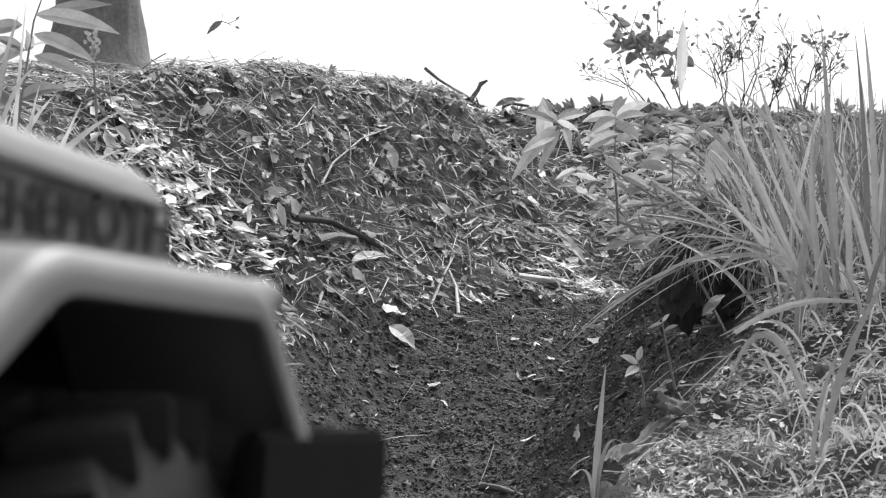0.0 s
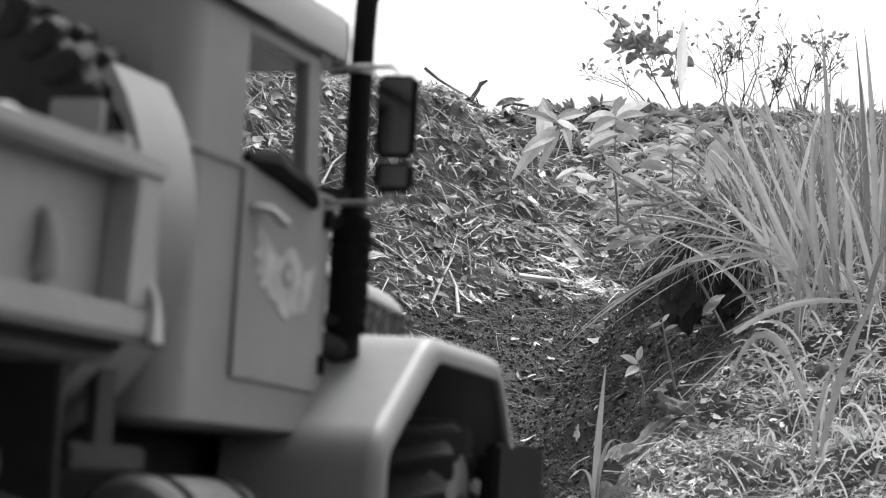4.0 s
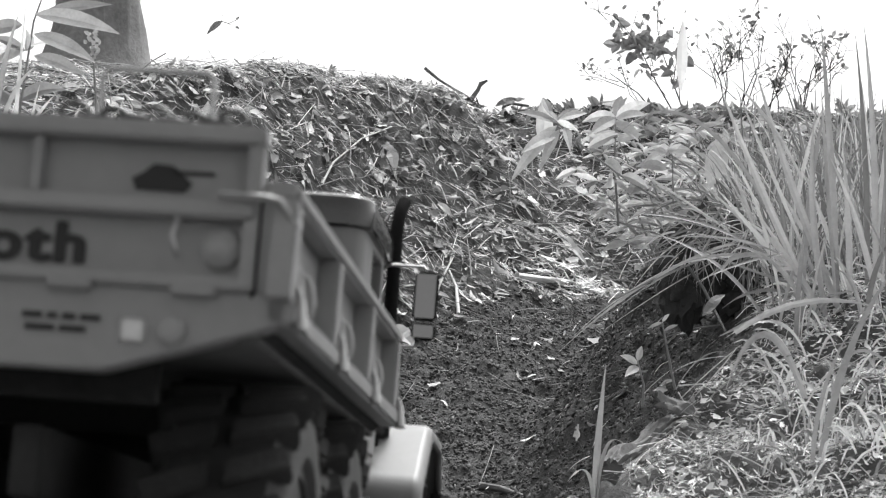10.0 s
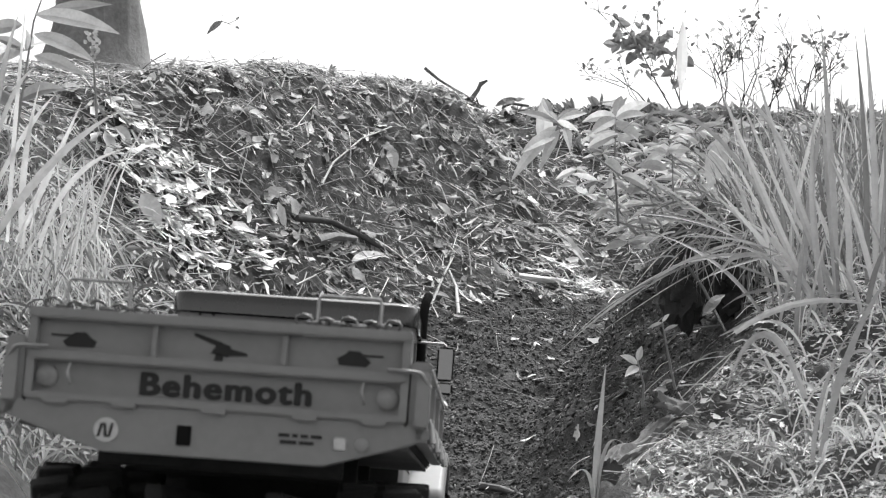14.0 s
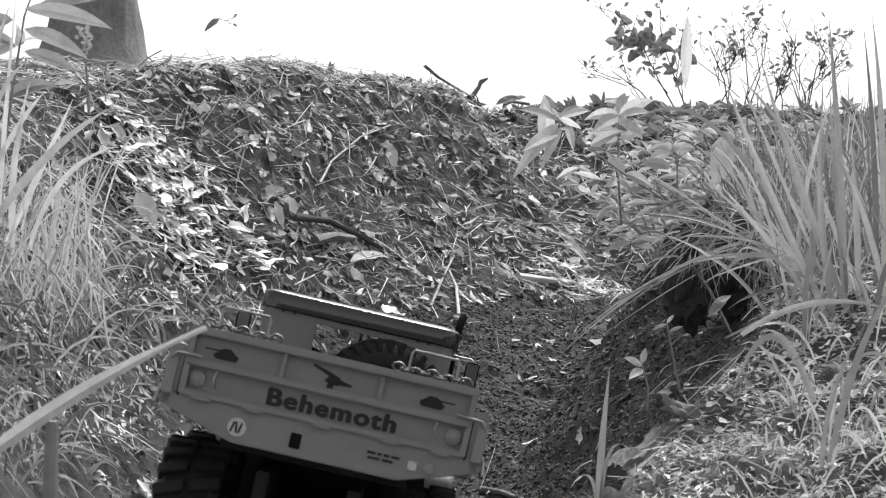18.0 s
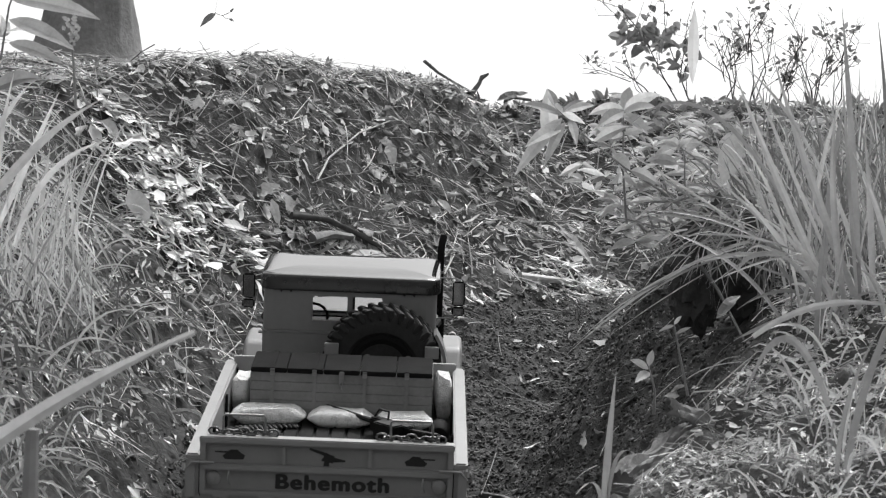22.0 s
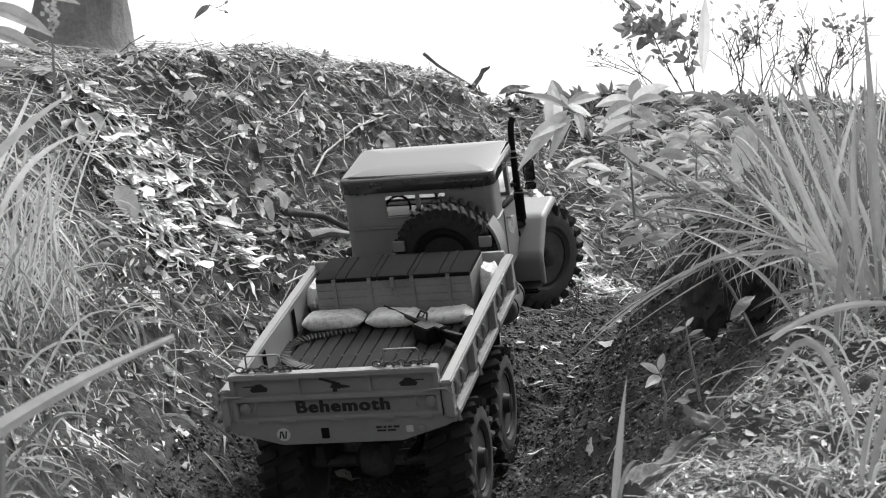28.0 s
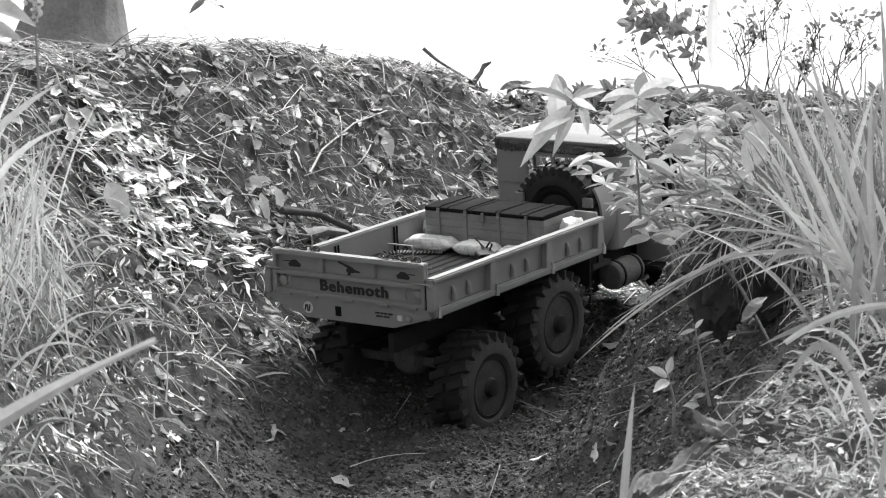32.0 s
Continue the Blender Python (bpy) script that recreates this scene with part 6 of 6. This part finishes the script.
# bark slab, and dark lumps put in for the shaded hollow under the grass clump
log_a, log_b = Vector((0.149, 2.030, 0.099)), Vector((0.217, 2.120, 0.135))
bm = tube(bm_new(), [log_a.lerp(log_b, k / 70) for k in range(71)], [0.0150 + 0.0015 * math.sin(k / 8) - 0.004 * max(0, k - 58) / 12 for k in range(71)], 72)
axis = (log_b - log_a).normalized()
for v in bm.verts:
    along = (v.co - log_a).dot(axis)
    off = v.co - log_a - axis * along
    grain = noise.fractal(Vector((off.x * 320, off.y * 320 + 3, off.z * 320 + along * 22)), 1, 2, 3)
    v.co += off * (0.34 * grain + 0.22 * noise.noise(Vector((off.x * 60, off.z * 60, along * 30))))
    v.co += axis * 0.006 * noise.noise(off * 260)
thing("rotten_log", bm, WOOD, "short piece of rotten grey wood lying on the mound", "log")
bm = bm_new()
bmesh.ops.create_grid(bm, x_segments=14, y_segments=8, size=1.0)
for v in bm.verts:
    p = v.co.copy()
    e = 1 + 0.35 * noise.noise(p * 2.0)
    v.co = Vector((p.x * 0.025 * e, p.y * 0.009 * e, 0.006 * noise.fractal(p * 1.5, 1, 2, 3) - 0.006 * p.y * p.y))
bmesh.ops.solidify(bm, geom=bm.faces[:], thickness=0.0018)
flake = thing("bark_flake", bm, WOOD, "curled pale flake of bark on the rotten wood", "bark")
flake.matrix_world = Matrix.Translation((0.219, 2.105, 0.158)) @ pose(0, 0, 0, 35, 22, 10)
stick("stick", "short dark stick on the mound", [(0.230, 2.120, 0.137), (0.260, 2.130, 0.142), (0.288, 2.140, 0.145)], 0.0035, WOOD, "stick", 0.6)
stump = group_of("stump", "dark lumps and root clods standing in for the shaded hollow under the grass", "stump", Matrix.Translation((0.286, 2.465, 0.272)))
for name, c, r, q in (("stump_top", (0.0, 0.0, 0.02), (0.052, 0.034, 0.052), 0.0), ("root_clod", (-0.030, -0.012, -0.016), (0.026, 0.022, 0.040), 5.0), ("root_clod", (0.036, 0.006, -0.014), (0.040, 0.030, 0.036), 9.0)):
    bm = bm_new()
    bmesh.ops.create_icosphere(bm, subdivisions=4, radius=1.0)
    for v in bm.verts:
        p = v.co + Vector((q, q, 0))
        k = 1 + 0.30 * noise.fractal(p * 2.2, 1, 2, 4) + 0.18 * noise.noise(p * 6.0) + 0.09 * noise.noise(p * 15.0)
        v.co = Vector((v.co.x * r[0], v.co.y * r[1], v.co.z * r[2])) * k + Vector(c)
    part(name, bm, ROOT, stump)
bm = bm_new()
for k in range(150):
    a = Vector((rnd.uniform(0.235, 0.350), rnd.uniform(2.385, 2.42), rnd.uniform(0.290, 0.352)))
    L = rnd.uniform(0.025, 0.085)
    d = Vector((rnd.uniform(-1.0, 0.25), rnd.uniform(-0.3, 0.1), rnd.uniform(-0.8, 0.35))).normalized()
    b = a + d * L
    ribbon(bm, (a, bend(a, b, (0, 0, rnd.uniform(0.05, 0.3) * L)), b), rnd.uniform(0.0010, 0.0028), facing(rnd), n=5)
thing("stump_grass", bm, BANKGRASS, "thin grass hanging over the dark hollow", "grass", kind="stuff", smooth=0)

def flat_leaf(a, b, w, label, mat=None):
    bm = leaf(bm_new(), a, b, w, (0.1, -0.7, 0.7), 0.12, 0.12, 11)
    size = (Vector(b) - Vector(a)).length
    crumple = 0.0004 if mat in (CLEARLEAF, ROUNDLEAF) else min(0.10 * size, 0.0022)
    for v in bm.verts:
        v.co += Vector([noise.noise(v.co * 140 + Vector((9 * k, 0, 0))) for k in range(3)]) * crumple
    return thing("fallen_leaf", bm, mat or PALE, label, "leaf", "fallen leaves", smooth=0)


for a, b, w in (((-0.384, 2.918, 0.370), (-0.359, 2.916, 0.323), 0.028), ((0.177, 3.582, 0.325), (0.223, 3.540, 0.274), 0.016), ((-0.072, 3.108, 0.196), (-0.037, 3.078, 0.166), 0.024), ((-0.127, 3.186, 0.283), (-0.075, 3.256, 0.288), 0.018),
                ((-0.226, 3.142, 0.364), (-0.215, 3.130, 0.325), 0.012), ((-0.427, 2.992, 0.458), (-0.407, 3.004, 0.437), 0.018),
                ((-0.080, 3.454, 0.449), (-0.071, 3.442, 0.418), 0.018), ((-0.281, 3.044, 0.330), (-0.253, 3.074, 0.322), 0.018),
                ((-0.336, 3.002, 0.357), (-0.305, 3.066, 0.377), 0.014), ((-0.008, 3.456, 0.369), (0.014, 3.464, 0.350), 0.014), ((-0.340, 3.176, 0.514), (-0.306, 3.228, 0.520), 0.012), ((-0.274, 3.234, 0.494), (-0.248, 3.260, 0.480), 0.016), ((0.238, 2.442, 0.198), (0.254, 2.392, 0.212), 0.010)):
    flat_leaf(a, b, w, "pale dry leaf lying on the litter")
flat_leaf((0.261, 2.300, 0.233), (0.286, 2.320, 0.255), 0.011, "grey dry leaf below the dark hollow", WEED)
flat_leaf((0.089, 3.940, 0.544), (0.142, 3.950, 0.558), 0.016, "dark curled leaf on the crest", WOOD)
flat_leaf((0.121, 2.700, 0.407), (0.118, 2.720, 0.480), 0.021, "pale upright leaf among the weeds", CLEARLEAF)
flat_leaf((0.276, 2.660, 0.481), (0.281, 2.680, 0.568), 0.013, "pale upright leaf among the weeds", CLEARLEAF)
flat_leaf((0.284, 2.440, 0.366), (0.302, 2.452, 0.420), 0.024, "round pale leaf among the weeds", ROUNDLEAF)

# a bent stem that the truck presses down and that springs up behind it
hinge = Vector((-0.294, 1.500, 0.165))
stem = group_of("broken_stem", "pale broken reed stem leaning over the gully", "reed stem")
tip = Vector((-0.150, 1.500, 0.250)) - hinge
part("reed", ribbon(bm_new(), ((0, 0, 0), tuple(tip * 0.5 + Vector((0, 0, 0.012))), tuple(tip)), 0.0105, (0.1, -1, 0.25), 0.3, 14, 0.35, 0.2, 0.6), BLADE, stem, smooth=0)
part("stalk", tube(bm_new(), [(0.044, 0.0, -0.060), (0.045, 0.002, -0.01), (0.0465, 0, 0.026)], [0.0055, 0.005, 0.0042], 8), BLADE, stem)
STEM, HINGE = stem, hinge

# a seeding sprig that the wheels brush over and that stands up again
root = Vector((0.174, 3.268, 0.204))
sprig = group_of("seed_sprig", "small dry branching seed sprig on the bare earth", "weed")
head_at = Vector((0.165, 3.020, 0.247)) - root
bm = tube(bm_new(), [(0, 0, 0), tuple(head_at * 0.6 + Vector((0.003, 0, 0))), tuple(head_at)], [0.0010, 0.0008, 0.0005], 5)
heads = bm_new()
for k in range(34):
    p = head_at * rnd.uniform(0.35, 1.0)
    q = p + Vector((rnd.uniform(-1, 1), rnd.uniform(-1, 1), rnd.uniform(-0.1, 1.0))).normalized() * rnd.uniform(0.010, 0.024)
    tube(bm, [p, q], [0.0005, 0.0003], 4)
    bmesh.ops.create_icosphere(heads, subdivisions=1, radius=rnd.uniform(0.0009, 0.0016), matrix=Matrix.Translation(q))
part("stem", bm, TRODDEN, sprig)
tagged(part("seed_heads", heads, WOOD, sprig), kind="stuff")
SPRIG, SPRIG_AT = sprig, root

# ---- how the truck moves, its wheels and its load ----
DRIVE = [
    (0, pose(-0.4052, -0.1084, 0.1732, -3.82, 1.64, -23.16)),
    (1, pose(-0.3817, -0.0127, 0.1715, -3.92, 2.11, -23.29)),
    (2, pose(-0.3522, 0.0653, 0.1721, -4.77, 3.05, -21.72)),
    (3, pose(-0.3182, 0.1414, 0.1700, -5.81, 2.24, -19.17)),
    (6, pose(-0.2600, 0.3416, 0.1800, -9.03, 0.30, -15.01)),
    (7, pose(-0.2228, 0.3849, 0.1795, -10.42, 0.40, -11.24)),
    (8, pose(-0.2078, 0.4691, 0.1714, -10.55, 1.60, -9.62)),
    (9, pose(-0.2015, 0.5079, 0.1650, -10.05, 3.49, -8.58)),
    (10, pose(-0.1745, 0.6734, 0.1359, -9.27, 3.59, -4.53)),
    (11, pose(-0.1607, 0.8384, 0.1121, -9.54, 3.17, -2.95)),
    (12, pose(-0.1541, 0.9436, 0.1004, -9.14, 4.35, -2.83)),
    (13, pose(-0.1451, 1.0551, 0.0826, -7.33, 7.04, -2.56)),
    (14, pose(-0.1372, 1.2404, 0.0530, -7.42, 3.89, -1.68)),
    (17, pose(-0.1187, 1.5948, 0.0258, -6.98, 10.28, 0.42)),
    (18, pose(-0.1233, 1.6791, 0.0180, -4.80, 12.97, 0.20)),
    (18.5, pose(-0.1257, 1.7177, -0.0005, -2.27, 10.43, -0.08)),
    (19, pose(-0.1200, 1.7720, -0.0193, 0.54, 8.78, 0.72)),
    (20, pose(-0.1189, 1.8535, -0.0347, 4.26, 8.20, 1.03)),
    (21, pose(-0.1150, 1.9201, -0.0413, 6.15, 8.75, 1.02)),
    (21.5, pose(-0.1162, 1.9941, -0.0487, 7.03, 8.23, 0.44)),
    (22, pose(-0.1049, 2.0660, -0.0678, 9.71, 2.31, 0.34)),
    (22.5, pose(-0.1010, 2.1099, -0.0750, 11.52, 3.88, 1.54)),
    (23, pose(-0.0991, 2.1608, -0.0758, 12.70, 3.60, 1.03)),
    (24, pose(-0.0990, 2.2195, -0.0712, 13.52, 3.22, -0.01)),
    (25, pose(-0.1000, 2.2668, -0.0589, 14.68, 2.89, -2.42)),
    (25.5, pose(-0.0919, 2.2882, -0.0525, 14.89, 1.46, -3.60)),
    (27.5, pose(-0.0865, 2.4420, -0.0229, 17.56, -0.70, -10.01)),
    (28, pose(-0.0819, 2.5260, -0.0202, 19.62, -3.32, -13.06)),
    (29, pose(-0.0710, 2.6421, 0.0074, 19.02, -0.64, -17.68)),
    (29.5, pose(-0.0776, 2.6468, 0.0239, 17.54, 2.02, -19.42)),
    (30, pose(-0.0866, 2.7661, 0.0517, 14.61, 3.73, -24.98)),
    (31, pose(-0.0948, 2.8903, 0.0741, 12.48, 5.05, -32.14)),
    (32, pose(-0.0984, 2.9023, 0.0822, 11.55, 4.94, -34.66)),
]


def motions():
    for ob in [TRUCK] + CARRIED:
        walk(ob, DRIVE)
    low = Matrix.Translation(HINGE + Vector((-0.06, 0, -0.06))) @ pose(0, 0, 0, 0, 70, 70)
    up = Matrix.Translation(HINGE)
    walk(STEM, [(0.0, low), (15.0, low), (16.0, up @ pose(0, 0, 0, 0, 25, 25)), (16.8, up), (24.0, up @ pose(0, 0, 0, 0, 0.5, 0)), (32.0, up)])
    flat = Matrix.Translation(SPRIG_AT) @ pose(0, 0, -0.004, 0, 86, -10)
    walk(SPRIG, [(0.0, flat), (27.2, flat), (27.9, Matrix.Translation(SPRIG_AT) @ pose(0, 0, 0, 0, 25, -4)), (28.4, Matrix.Translation(SPRIG_AT)), (32.0, Matrix.Translation(SPRIG_AT))])
    # wheels roll by the way the truck covers
    ts, way = [0.0], [0.0]
    for (t0, m0), (t1, m1) in zip(DRIVE, DRIVE[1:]):
        a, b = m0 @ Vector((0, 0.3, 0)), m1 @ Vector((0, 0.3, 0))
        ts.append(t1)
        way.append(way[-1] + (b - a).length)
    # the rear pair of axles rocks over humps
    rock = {0.115: ([0, 8, 9, 10, 11, 12, 14, 25, 28, 29, 30, 32], [0, 0.002, 0.006, 0.015, 0.012, 0.007, 0.0, 0.0, -0.004, -0.012, -0.013, -0.022]),
            0.626: ([0, 25, 27.5, 29, 32], [0, 0, 0.019, 0.019, 0.006]),
            0.265: ([0, 8, 9, 10, 12, 14, 25, 28, 29, 30, 32], [0, 0.009, 0.013, 0.016, 0.012, 0.006, 0.0, -0.008, -0.003, 0.014, 0.018])}
    for w, c, flip in WHEELS:
        rows, bend = [], rock.get(round(c.y, 3), ([0, 32], [0, 0]))
        steer = ([0, 3, 6, 9, 10.5, 12, 22.5, 24, 25.5, 27.5, 29.5, 32], [-8, -10, -10, -8, -3, 0, 0, 8, 20, 34, 32, 24]) if c.y > 0.5 else ([0, 32], [0, 0])
        for t in np.arange(0.0, 32.01, 0.5):
            spin = -float(np.interp(t, ts, way)) / 0.064
            rows.append((float(t), Matrix.Translation(c + Vector((0, 0, float(np.interp(t, *bend))))) @ Matrix.Rotation(radians(-float(np.interp(t, *steer))), 4, "Z") @ Matrix.Rotation(spin, 4, "X") @ Matrix.Rotation(radians(flip), 4, "Z")))
        walk(w, rows)


motions()
